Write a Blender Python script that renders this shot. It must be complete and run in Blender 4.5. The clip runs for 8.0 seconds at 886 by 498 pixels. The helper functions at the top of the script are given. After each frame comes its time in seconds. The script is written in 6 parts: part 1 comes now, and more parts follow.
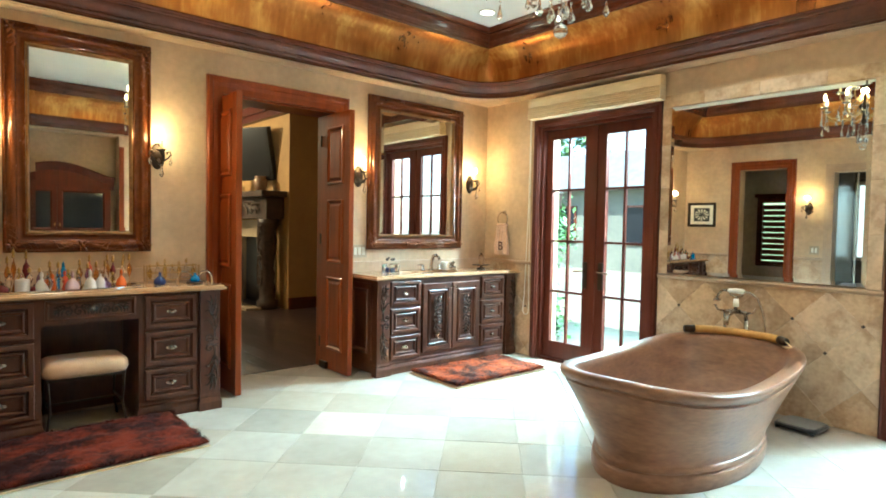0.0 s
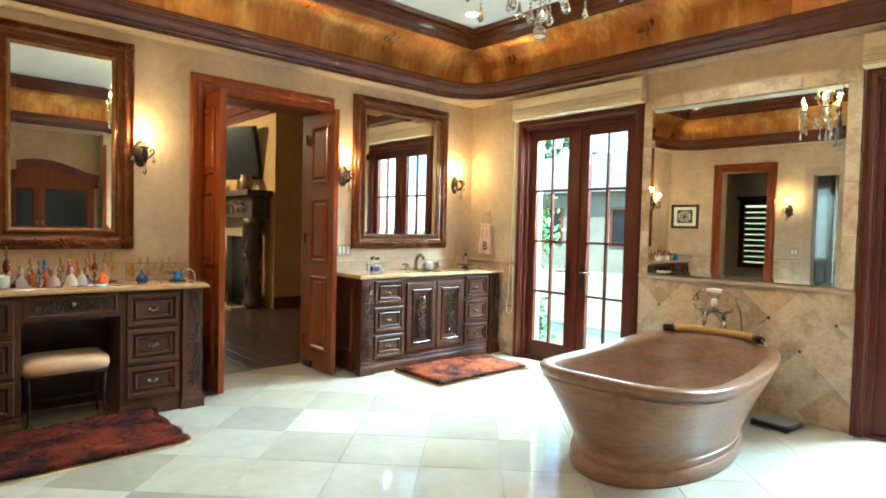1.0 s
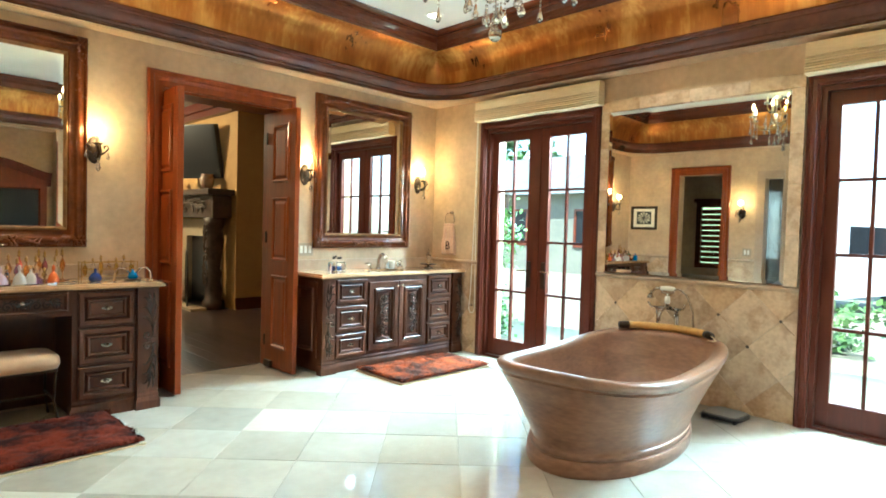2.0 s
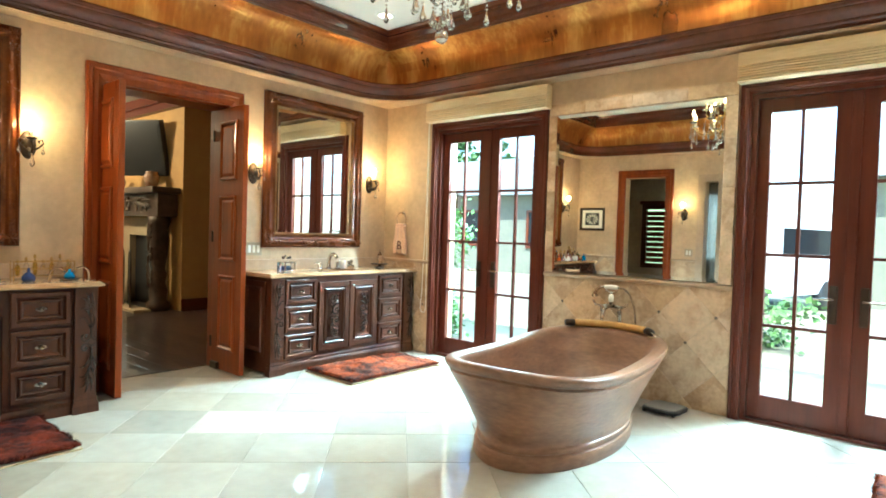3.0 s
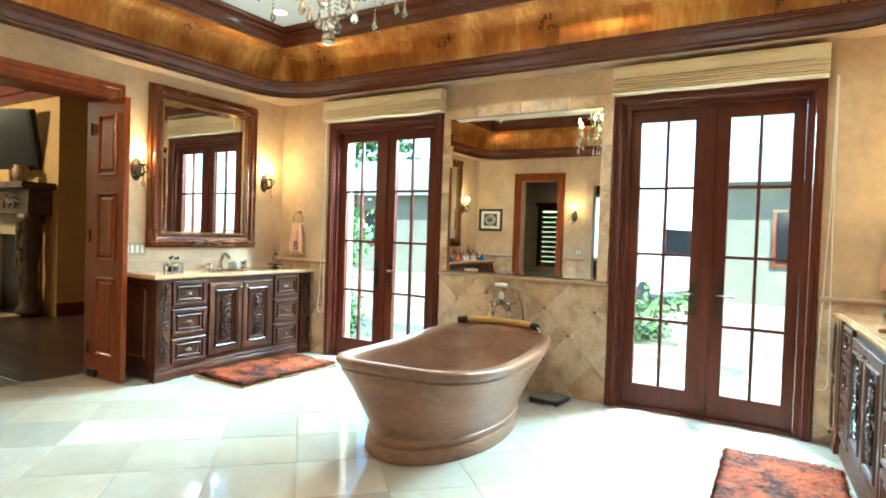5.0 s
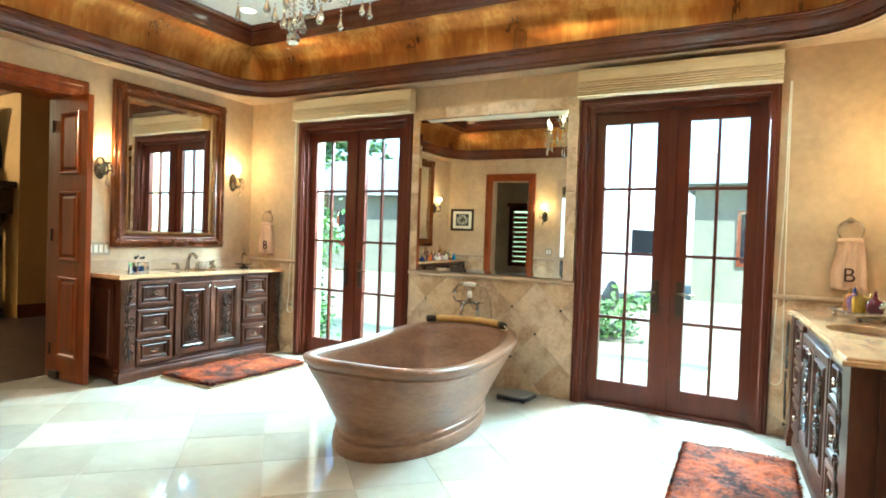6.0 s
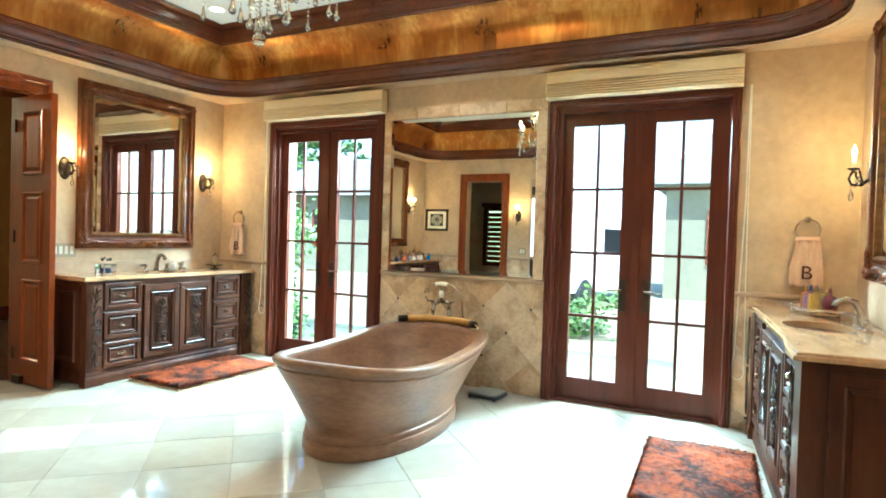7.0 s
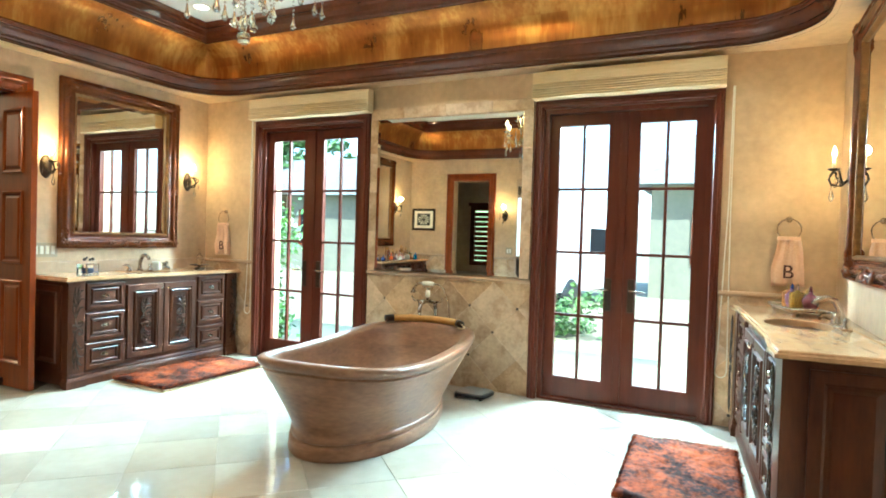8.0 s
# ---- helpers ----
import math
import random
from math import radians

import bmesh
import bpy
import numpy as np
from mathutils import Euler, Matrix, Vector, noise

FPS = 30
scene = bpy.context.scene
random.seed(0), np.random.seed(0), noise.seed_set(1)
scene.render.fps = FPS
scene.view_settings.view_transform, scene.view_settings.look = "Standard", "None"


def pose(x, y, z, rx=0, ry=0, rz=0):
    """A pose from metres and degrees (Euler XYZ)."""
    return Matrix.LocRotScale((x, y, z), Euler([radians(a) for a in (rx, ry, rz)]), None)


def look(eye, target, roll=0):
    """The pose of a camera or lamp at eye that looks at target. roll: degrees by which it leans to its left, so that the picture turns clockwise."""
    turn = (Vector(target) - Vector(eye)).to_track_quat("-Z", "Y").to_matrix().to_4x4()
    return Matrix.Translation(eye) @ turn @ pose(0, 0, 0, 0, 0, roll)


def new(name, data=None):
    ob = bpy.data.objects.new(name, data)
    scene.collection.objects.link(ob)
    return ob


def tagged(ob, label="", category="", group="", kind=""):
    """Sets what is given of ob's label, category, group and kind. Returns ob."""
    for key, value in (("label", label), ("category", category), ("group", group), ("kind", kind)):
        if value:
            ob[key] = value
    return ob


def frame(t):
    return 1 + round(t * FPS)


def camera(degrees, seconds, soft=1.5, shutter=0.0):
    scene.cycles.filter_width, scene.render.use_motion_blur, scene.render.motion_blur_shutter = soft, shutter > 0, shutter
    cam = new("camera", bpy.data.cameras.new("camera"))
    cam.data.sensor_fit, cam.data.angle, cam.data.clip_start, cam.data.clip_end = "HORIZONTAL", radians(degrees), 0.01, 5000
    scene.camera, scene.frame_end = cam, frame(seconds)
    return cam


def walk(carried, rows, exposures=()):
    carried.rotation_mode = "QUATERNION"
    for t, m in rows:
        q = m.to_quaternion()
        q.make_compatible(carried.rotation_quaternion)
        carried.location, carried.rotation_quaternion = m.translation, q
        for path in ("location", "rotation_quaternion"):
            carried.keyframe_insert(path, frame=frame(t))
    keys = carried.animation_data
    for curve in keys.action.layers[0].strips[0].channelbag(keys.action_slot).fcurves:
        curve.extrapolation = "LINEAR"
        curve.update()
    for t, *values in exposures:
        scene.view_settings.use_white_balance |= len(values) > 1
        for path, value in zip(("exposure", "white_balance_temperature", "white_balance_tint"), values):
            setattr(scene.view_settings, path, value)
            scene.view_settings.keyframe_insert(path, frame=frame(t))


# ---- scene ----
cam = camera(74.1, 8.0, soft=1.8)
PATH = [
    (0, (2.484, -1.963, 1.344), (3.791, -0.45, 1.265), 1.1),
    (0.5, (2.487, -1.994, 1.338), (3.804, -0.491, 1.262), 1.2),
    (1, (2.489, -2.017, 1.33), (3.825, -0.531, 1.256), 1.4),
    (1.5, (2.496, -2.049, 1.319), (3.867, -0.594, 1.249), 1.5),
    (3, (2.505, -2.13, 1.305), (4.025, -0.832, 1.246), 1.8),
    (3.5, (2.504, -2.159, 1.302), (4.075, -0.924, 1.246), 1.9),
    (4, (2.502, -2.19, 1.306), (4.128, -1.027, 1.253), 1.9),
    (4.5, (2.504, -2.224, 1.309), (4.177, -1.13, 1.258), 1.9),
    (6, (2.49, -2.322, 1.305), (4.239, -1.353, 1.26), 2.0),
    (6.5, (2.489, -2.354, 1.31), (4.259, -1.425, 1.265), 1.9),
    (7, (2.488, -2.38, 1.309), (4.273, -1.479, 1.266), 1.8),
    (7.5, (2.485, -2.386, 1.312), (4.281, -1.507, 1.269), 1.8),
    (8, (2.489, -2.387, 1.309), (4.293, -1.525, 1.266), 1.8),
]
walk(cam, [(t, look(eye, target, roll)) for t, eye, target, roll in PATH], exposures=[(0.0, 2.41, 5150, -8), (3.0, 2.54, 5150, -8), (8.0, 2.50, 5150, -10)])

# ---- world, sun, large lights ----
world = bpy.data.worlds.new("world")
scene.world = world
world.use_nodes = True
wn = world.node_tree
sky = wn.nodes.new("ShaderNodeTexSky")
sky.sky_type = "NISHITA"
sky.sun_disc = False
sky.sun_elevation, sky.sun_rotation = radians(55), radians(232)
wn.nodes["Background"].inputs["Strength"].default_value = 0.14
wn.links.new(sky.outputs["Color"], wn.nodes["Background"].inputs["Color"])

SUN_DIR = Vector((math.sin(radians(232)) * math.cos(radians(55)), math.cos(radians(232)) * math.cos(radians(55)), math.sin(radians(55))))
sun = new("sun", bpy.data.lights.new("sun", "SUN"))
sun.data.energy, sun.data.angle, sun.data.color = 3.8, radians(0.5), (1.0, 0.95, 0.86)
sun.matrix_world = look((0, 0, 0), -SUN_DIR)


def daylight(eye, target, wide, high, power):
    lamp = new("sky_light", bpy.data.lights.new("sky_light", "AREA"))
    lamp.data.shape, lamp.data.size, lamp.data.size_y = "RECTANGLE", wide, high
    lamp.data.energy, lamp.data.color = power, (0.72, 0.94, 1.0)
    lamp.matrix_world = look(eye, target)
    return lamp


XE, XWEST, YN, YS, TOP, CEIL = 7.19, 2.10, 2.76, -3.08, 2.68, 3.29
for yc in (1.343, -1.66):
    daylight((9.0, yc, 3.15), (4.0, yc, 0.7), 1.6, 1.1, 330)


def glow(x, y, z, power, size=0.03, colour=(1.0, 0.67, 0.27)):
    lamp = new("bulb_light", bpy.data.lights.new("bulb_light", "POINT"))
    lamp.data.energy, lamp.data.shadow_soft_size, lamp.data.color = power, size, colour
    lamp.location = (x, y, z)
    return lamp


# ---- materials ----
def mat(name, colour, rough=0.5, metal=0.0, var=None, scale=6.0, bump=0.0, bump_scale=60.0, stretch=(1, 1, 1), fine=0.25,
        rand=0.0, coat=0.0, detail=6.0, lo=0.32, hi=0.68, emit=None, power=0.0, rvar=0.0, transmission=0.0, ior=1.45, sheen=0.0, island=0.0, tint=0.0, spec=0.5):
    m = bpy.data.materials.new(name)
    m.use_nodes = True
    nt = m.node_tree
    b = nt.nodes["Principled BSDF"]
    b.inputs["Roughness"].default_value, b.inputs["Metallic"].default_value = rough, metal
    b.inputs["Coat Weight"].default_value, b.inputs["Transmission Weight"].default_value = coat, transmission
    b.inputs["IOR"].default_value, b.inputs["Sheen Weight"].default_value = ior, sheen
    b.inputs["Base Color"].default_value, b.inputs["Specular IOR Level"].default_value = (*colour, 1), spec
    coords = nt.nodes.new("ShaderNodeTexCoord")
    mapping = nt.nodes.new("ShaderNodeMapping")
    mapping.inputs["Scale"].default_value = stretch
    nt.links.new(coords.outputs["Object"], mapping.inputs["Vector"])
    if rand:
        info = nt.nodes.new("ShaderNodeObjectInfo")
        shift = nt.nodes.new("ShaderNodeVectorMath")
        shift.operation = "MULTIPLY_ADD"
        nt.links.new(info.outputs["Random"], shift.inputs[0])
        shift.inputs[1].default_value = (31, 17, 23)
        nt.links.new(coords.outputs["Object"], shift.inputs[2])
        nt.links.new(shift.outputs[0], mapping.inputs["Vector"])
    if var:
        n1 = nt.nodes.new("ShaderNodeTexNoise")
        n1.inputs["Scale"].default_value, n1.inputs["Detail"].default_value, n1.inputs["Roughness"].default_value = scale, detail, 0.62
        n2 = nt.nodes.new("ShaderNodeTexNoise")
        n2.inputs["Scale"].default_value, n2.inputs["Detail"].default_value = scale * 7.3, 3
        nt.links.new(mapping.outputs[0], n1.inputs["Vector"])
        nt.links.new(mapping.outputs[0], n2.inputs["Vector"])
        add = nt.nodes.new("ShaderNodeMix")
        add.inputs["Factor"].default_value = fine
        nt.links.new(n1.outputs["Fac"], add.inputs["A"])
        nt.links.new(n2.outputs["Fac"], add.inputs["B"])
        ramp = nt.nodes.new("ShaderNodeValToRGB")
        ramp.color_ramp.elements[0].position, ramp.color_ramp.elements[1].position = lo, hi
        ramp.color_ramp.elements[0].color, ramp.color_ramp.elements[1].color = (*var, 1), (*colour, 1)
        nt.links.new(add.outputs["Result"], ramp.inputs["Fac"])
        out = ramp.outputs["Color"]
        if rand:
            hsv = nt.nodes.new("ShaderNodeHueSaturation")
            val = nt.nodes.new("ShaderNodeMapRange")
            val.inputs["To Min"].default_value, val.inputs["To Max"].default_value = 1 - rand, 1 + rand
            nt.links.new(info.outputs["Random"], val.inputs["Value"])
            nt.links.new(val.outputs[0], hsv.inputs["Value"])
            if tint:
                spin = nt.nodes.new("ShaderNodeMath")
                spin.operation = "MULTIPLY"
                spin.inputs[1].default_value = 37.7
                frac = nt.nodes.new("ShaderNodeMath")
                frac.operation = "FRACT"
                sat = nt.nodes.new("ShaderNodeMapRange")
                sat.inputs["To Min"].default_value, sat.inputs["To Max"].default_value = 1 - tint, 1 + tint
                nt.links.new(info.outputs["Random"], spin.inputs[0])
                nt.links.new(spin.outputs[0], frac.inputs[0])
                nt.links.new(frac.outputs[0], sat.inputs["Value"])
                nt.links.new(sat.outputs[0], hsv.inputs["Saturation"])
            nt.links.new(out, hsv.inputs["Color"])
            out = hsv.outputs["Color"]
        if island:
            geo = nt.nodes.new("ShaderNodeNewGeometry")
            hs2 = nt.nodes.new("ShaderNodeHueSaturation")
            vr = nt.nodes.new("ShaderNodeMapRange")
            vr.inputs["To Min"].default_value, vr.inputs["To Max"].default_value = 1 - island, 1 + island
            nt.links.new(geo.outputs["Random Per Island"], vr.inputs["Value"])
            nt.links.new(vr.outputs[0], hs2.inputs["Value"])
            nt.links.new(out, hs2.inputs["Color"])
            out = hs2.outputs["Color"]
        nt.links.new(out, b.inputs["Base Color"])
        if rvar:
            mr = nt.nodes.new("ShaderNodeMapRange")
            mr.inputs["To Min"].default_value, mr.inputs["To Max"].default_value = rough - rvar, rough + rvar
            nt.links.new(n1.outputs["Fac"], mr.inputs["Value"])
            nt.links.new(mr.outputs[0], b.inputs["Roughness"])
    if bump:
        n3 = nt.nodes.new("ShaderNodeTexNoise")
        n3.inputs["Scale"].default_value, n3.inputs["Detail"].default_value = bump_scale, 4
        nt.links.new(mapping.outputs[0], n3.inputs["Vector"])
        bn = nt.nodes.new("ShaderNodeBump")
        bn.inputs["Strength"].default_value, bn.inputs["Distance"].default_value = bump, 0.01
        nt.links.new(n3.outputs["Fac"], bn.inputs["Height"])
        nt.links.new(bn.outputs["Normal"], b.inputs["Normal"])
    if emit:
        b.inputs["Emission Color"].default_value, b.inputs["Emission Strength"].default_value = (*emit, 1), power
    return m


PLASTER = mat("plaster", (0.67, 0.465, 0.285), 0.7, var=(0.42, 0.295, 0.185), scale=2.4, bump=0.12, bump_scale=25, fine=0.3, rvar=0.1, lo=0.30, hi=0.68, spec=0.35)
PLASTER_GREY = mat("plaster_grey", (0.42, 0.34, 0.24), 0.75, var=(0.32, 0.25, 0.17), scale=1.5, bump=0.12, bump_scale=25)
CEILING = mat("ceiling_paint", (0.80, 0.80, 0.78), 0.8, var=(0.74, 0.74, 0.72), scale=2, bump=0.05)


def gilded_cove():
    """Bronze and gold glaze: leaf squares, brush strokes across the cove and darker patina."""
    m = bpy.data.materials.new("gold_glaze")
    m.use_nodes = True
    nt = m.node_tree
    b = nt.nodes["Principled BSDF"]
    b.inputs["Metallic"].default_value = 0.72
    co = nt.nodes.new("ShaderNodeTexCoord")

    def strokes(stretch, scale, detail):
        mp = nt.nodes.new("ShaderNodeMapping")
        mp.inputs["Scale"].default_value = stretch
        n = nt.nodes.new("ShaderNodeTexNoise")
        n.inputs["Scale"].default_value, n.inputs["Detail"].default_value = scale, detail
        nt.links.new(co.outputs["Object"], mp.inputs["Vector"])
        nt.links.new(mp.outputs[0], n.inputs["Vector"])
        return n.outputs["Fac"]

    def blend(a, c, f):
        x = nt.nodes.new("ShaderNodeMix")
        x.inputs["Factor"].default_value = f
        nt.links.new(a, x.inputs["A"])
        nt.links.new(c, x.inputs["B"])
        return x.outputs["Result"]

    fine = strokes((1, 1, 0.10), 26, 4)
    broad = strokes((1, 1, 0.45), 3.2, 5)
    snap = nt.nodes.new("ShaderNodeVectorMath")
    snap.operation = "SNAP"
    snap.inputs[1].default_value = (0.21, 0.21, 0.19)
    nt.links.new(co.outputs["Object"], snap.inputs[0])
    wn_ = nt.nodes.new("ShaderNodeTexWhiteNoise")
    nt.links.new(snap.outputs[0], wn_.inputs["Vector"])
    mixed = blend(blend(fine, broad, 0.70), wn_.outputs["Value"], 0.07)
    ramp = nt.nodes.new("ShaderNodeValToRGB")
    e = ramp.color_ramp.elements
    e[0].position, e[0].color = 0.30, (0.21, 0.065, 0.012, 1)
    e[1].position, e[1].color = 0.68, (0.74, 0.41, 0.10, 1)
    mid = e.new(0.50)
    mid.color = (0.43, 0.155, 0.025, 1)
    nt.links.new(mixed, ramp.inputs["Fac"])
    nt.links.new(ramp.outputs["Color"], b.inputs["Base Color"])
    rr = nt.nodes.new("ShaderNodeMapRange")
    rr.inputs["To Min"].default_value, rr.inputs["To Max"].default_value = 0.20, 0.40
    nt.links.new(mixed, rr.inputs["Value"])
    nt.links.new(rr.outputs[0], b.inputs["Roughness"])
    bp = nt.nodes.new("ShaderNodeBump")
    bp.inputs["Strength"].default_value, bp.inputs["Distance"].default_value = 0.05, 0.01
    nt.links.new(mixed, bp.inputs["Height"])
    nt.links.new(bp.outputs["Normal"], b.inputs["Normal"])
    return m


GOLD_LEAF = gilded_cove()
DARK_WOOD = mat("dark_wood", (0.130, 0.029, 0.010), 0.23, var=(0.070, 0.016, 0.007), scale=3, stretch=(1.2, 1.2, 1.2), bump=0.015, bump_scale=80, coat=0.2, rvar=0.05, spec=0.5)
RED_WOOD = mat("red_wood", (0.112, 0.024, 0.011), 0.36, var=(0.068, 0.014, 0.008), scale=2, stretch=(7, 7, 0.5), bump=0.01, bump_scale=40, rvar=0.05, spec=0.3)
DOOR_WOOD = mat("door_wood", (0.27, 0.050, 0.005), 0.30, var=(0.15, 0.026, 0.004), scale=2.5, stretch=(7, 7, 0.5), bump=0.02, bump_scale=40, coat=0.08, rvar=0.06, spec=0.35)
ARMOIRE_WOOD = mat("armoire_wood", (0.105, 0.018, 0.004), 0.35, var=(0.055, 0.010, 0.003), scale=2.5, stretch=(7, 7, 0.5), bump=0.02, bump_scale=40, spec=0.25)
VANITY_WOOD = mat("vanity_wood", (0.112, 0.033, 0.011), 0.37, var=(0.042, 0.012, 0.006), scale=2.2, stretch=(4, 4, 0.8), bump=0.03, bump_scale=60, coat=0.04, rvar=0.06, spec=0.5)
CARVED = mat("carved_wood", (0.055, 0.024, 0.014), 0.24, var=(0.018, 0.009, 0.007), scale=14, bump=0.05, bump_scale=70, coat=0.5)
FRAME_WOOD = mat("frame_wood", (0.185, 0.046, 0.008), 0.25, 0.1, var=(0.075, 0.018, 0.005), scale=5, stretch=(1, 1, 1), bump=0.05, bump_scale=60, coat=0.25, rvar=0.1, spec=0.45)
LINER_WOOD = mat("liner_wood", (0.30, 0.14, 0.035), 0.3, 0.5, var=(0.10, 0.04, 0.012), scale=20, bump=0.1)
GOLD = mat("gold_trim", (0.50, 0.30, 0.08), 0.32, 0.8, var=(0.26, 0.14, 0.04), scale=30, bump=0.1)
MIRROR = mat("mirror_silver", (0.88, 0.90, 0.88), 0.01, 1.0)
MARBLE = mat("floor_marble", (0.50, 0.435, 0.355), 0.07, var=(0.375, 0.32, 0.26), scale=1.9, rand=0.18, tint=0.16, bump=0.008, bump_scale=14, fine=0.2, rvar=0.045, detail=8)
GROUT = mat("grout", (0.46, 0.41, 0.33), 0.8, var=(0.38, 0.33, 0.26), scale=20)
COUNTER = mat("counter_stone", (0.60, 0.375, 0.20), 0.12, var=(0.36, 0.20, 0.10), scale=4.5, stretch=(1, 2.2, 1), bump=0.02, rvar=0.04, detail=9)
TRAVERTINE = mat("travertine", (0.64, 0.45, 0.285), 0.28, var=(0.36, 0.225, 0.135), scale=5.0, rand=0.12, tint=0.12, bump=0.06, bump_scale=40, rvar=0.1, detail=11, fine=0.3, lo=0.33, hi=0.62)
TRIM_STONE = mat("trim_stone", (0.54, 0.38, 0.25), 0.35, var=(0.40, 0.27, 0.17), scale=5, bump=0.05)
DOT = mat("bronze_dot", (0.06, 0.045, 0.035), 0.4, 0.3, var=(0.03, 0.022, 0.02), scale=40)
TUB = mat("tub_stone", (0.325, 0.160, 0.086), 0.38, var=(0.150, 0.067, 0.036), scale=2.6, stretch=(1.0, 1.0, 3.4), bump=0.04, bump_scale=30, coat=0.14, lo=0.32, hi=0.68, fine=0.36, rvar=0.09, detail=9)
FABRIC = mat("shade_linen", (0.76, 0.58, 0.34), 0.9, var=(0.64, 0.47, 0.26), scale=8, stretch=(1, 1, 10), bump=0.1, bump_scale=150, sheen=0.2)
CUSHION = mat("cushion_linen", (0.66, 0.40, 0.22), 0.85, var=(0.55, 0.32, 0.17), scale=20, bump=0.15, bump_scale=200, sheen=0.3)
TOWEL = mat("towel_terry", (0.82, 0.54, 0.37), 0.95, var=(0.72, 0.45, 0.30), scale=60, bump=0.4, bump_scale=300, sheen=0.4)
THREAD = mat("brown_thread", (0.08, 0.022, 0.018), 0.8)
FUR = mat("rug_fur", (0.29, 0.050, 0.007), 0.9, var=(0.028, 0.005, 0.003), scale=5.0, fine=0.35, lo=0.43, hi=0.60, island=0.5, spec=0.2)
FUR_DARK = mat("rug_fur_dark", (0.17, 0.022, 0.006), 0.9, var=(0.020, 0.003, 0.002), scale=5.0, fine=0.2, lo=0.44, hi=0.62, island=0.4, spec=0.2)
NICKEL = mat("brushed_nickel", (0.60, 0.55, 0.48), 0.22, 1.0, var=(0.48, 0.43, 0.37), scale=20)
IRON = mat("dark_iron", (0.035, 0.026, 0.022), 0.45, 0.7, var=(0.06, 0.035, 0.02), scale=30, bump=0.2)
BLACK = mat("black_plastic", (0.015, 0.015, 0.017), 0.3, var=(0.022, 0.022, 0.024), scale=20)
SCREEN = mat("tv_glass", (0.012, 0.012, 0.014), 0.35)
GLASS = mat("clear_glass", (1, 1, 1), 0.02, transmission=1.0, ior=1.45)
PANE = mat("pane_glass", (1, 1, 1), 0.0, transmission=1.0, ior=1.02)
BULB = mat("flame_bulb", (1, 0.8, 0.5), 0.4, emit=(1.0, 0.72, 0.32), power=3)
WAX = mat("candle_sleeve", (0.72, 0.60, 0.40), 0.6, var=(0.62, 0.50, 0.32), scale=20)
PORCELAIN = mat("white_porcelain", (0.82, 0.78, 0.70), 0.15)
FLOOR_WOOD = mat("hall_floorboard", (0.105, 0.064, 0.058), 0.28, var=(0.045, 0.028, 0.026), scale=3, stretch=(1, 8, 1), rand=0.35, bump=0.08, coat=0.5)
PLATE = mat("switch_plate", (0.40, 0.32, 0.22), 0.4, var=(0.34, 0.27, 0.18), scale=30)
SWITCH = mat("switch_ivory", (0.80, 0.76, 0.66), 0.3)
BAMBOO = mat("pillow_tan", (0.62, 0.36, 0.10), 0.55, var=(0.50, 0.27, 0.07), scale=9, stretch=(1, 6, 1), bump=0.08)
PAVING = mat("courtyard_paving", (0.24, 0.225, 0.145), 0.8, var=(0.16, 0.15, 0.105), scale=0.7, bump=0.1)
STUCCO = mat("stucco", (0.185, 0.180, 0.130), 0.9, var=(0.13, 0.13, 0.10), scale=0.8, bump=0.1)
LEAF = mat("leaf_green", (0.10, 0.19, 0.045), 0.5, var=(0.05, 0.10, 0.02), scale=6, sheen=0.1)
ROOF_TILE = mat("roof_slate", (0.17, 0.19, 0.18), 0.8, var=(0.11, 0.12, 0.12), scale=3)
DARK_PANE = mat("dark_pane", (0.012, 0.013, 0.015), 0.10, spec=0.25)


# ---- builders ----
def part(name, bm, material, parent=None, label="", smooth=False, kind="", crease=0):
    bmesh.ops.recalc_face_normals(bm, faces=bm.faces)
    me = bpy.data.meshes.new(name)
    bm.to_mesh(me)
    bm.free()
    if smooth or crease:
        for p in me.polygons:
            p.use_smooth = True
    if crease:
        me.set_sharp_from_angle(angle=radians(crease))
    me.materials.append(material)
    ob = new(name, me)
    if parent:
        ob.parent = parent
    if label or kind:
        tagged(ob, label=label, kind=kind)
    return ob


def thing(name, m, label, category, group=""):
    ob = new(name)
    ob.empty_display_size = 0.1
    ob.matrix_world = m
    return tagged(ob, label, category, group)


def box(bm, x0, x1, y0, y1, z0, z1, bevel=0.0):
    vs = [bm.verts.new(p) for p in ((x0, y0, z0), (x1, y0, z0), (x1, y1, z0), (x0, y1, z0), (x0, y0, z1), (x1, y0, z1), (x1, y1, z1), (x0, y1, z1))]
    fs = [bm.faces.new([vs[i] for i in f]) for f in ((3, 2, 1, 0), (4, 5, 6, 7), (0, 1, 5, 4), (1, 2, 6, 5), (2, 3, 7, 6), (3, 0, 4, 7))]
    if bevel:
        es = list({e for f in fs for e in f.edges})
        bmesh.ops.bevel(bm, geom=es, offset=bevel, segments=2, profile=0.7, affect="EDGES")
    return bm


def B(*a, **k):
    return box(bmesh.new(), *a, **k)


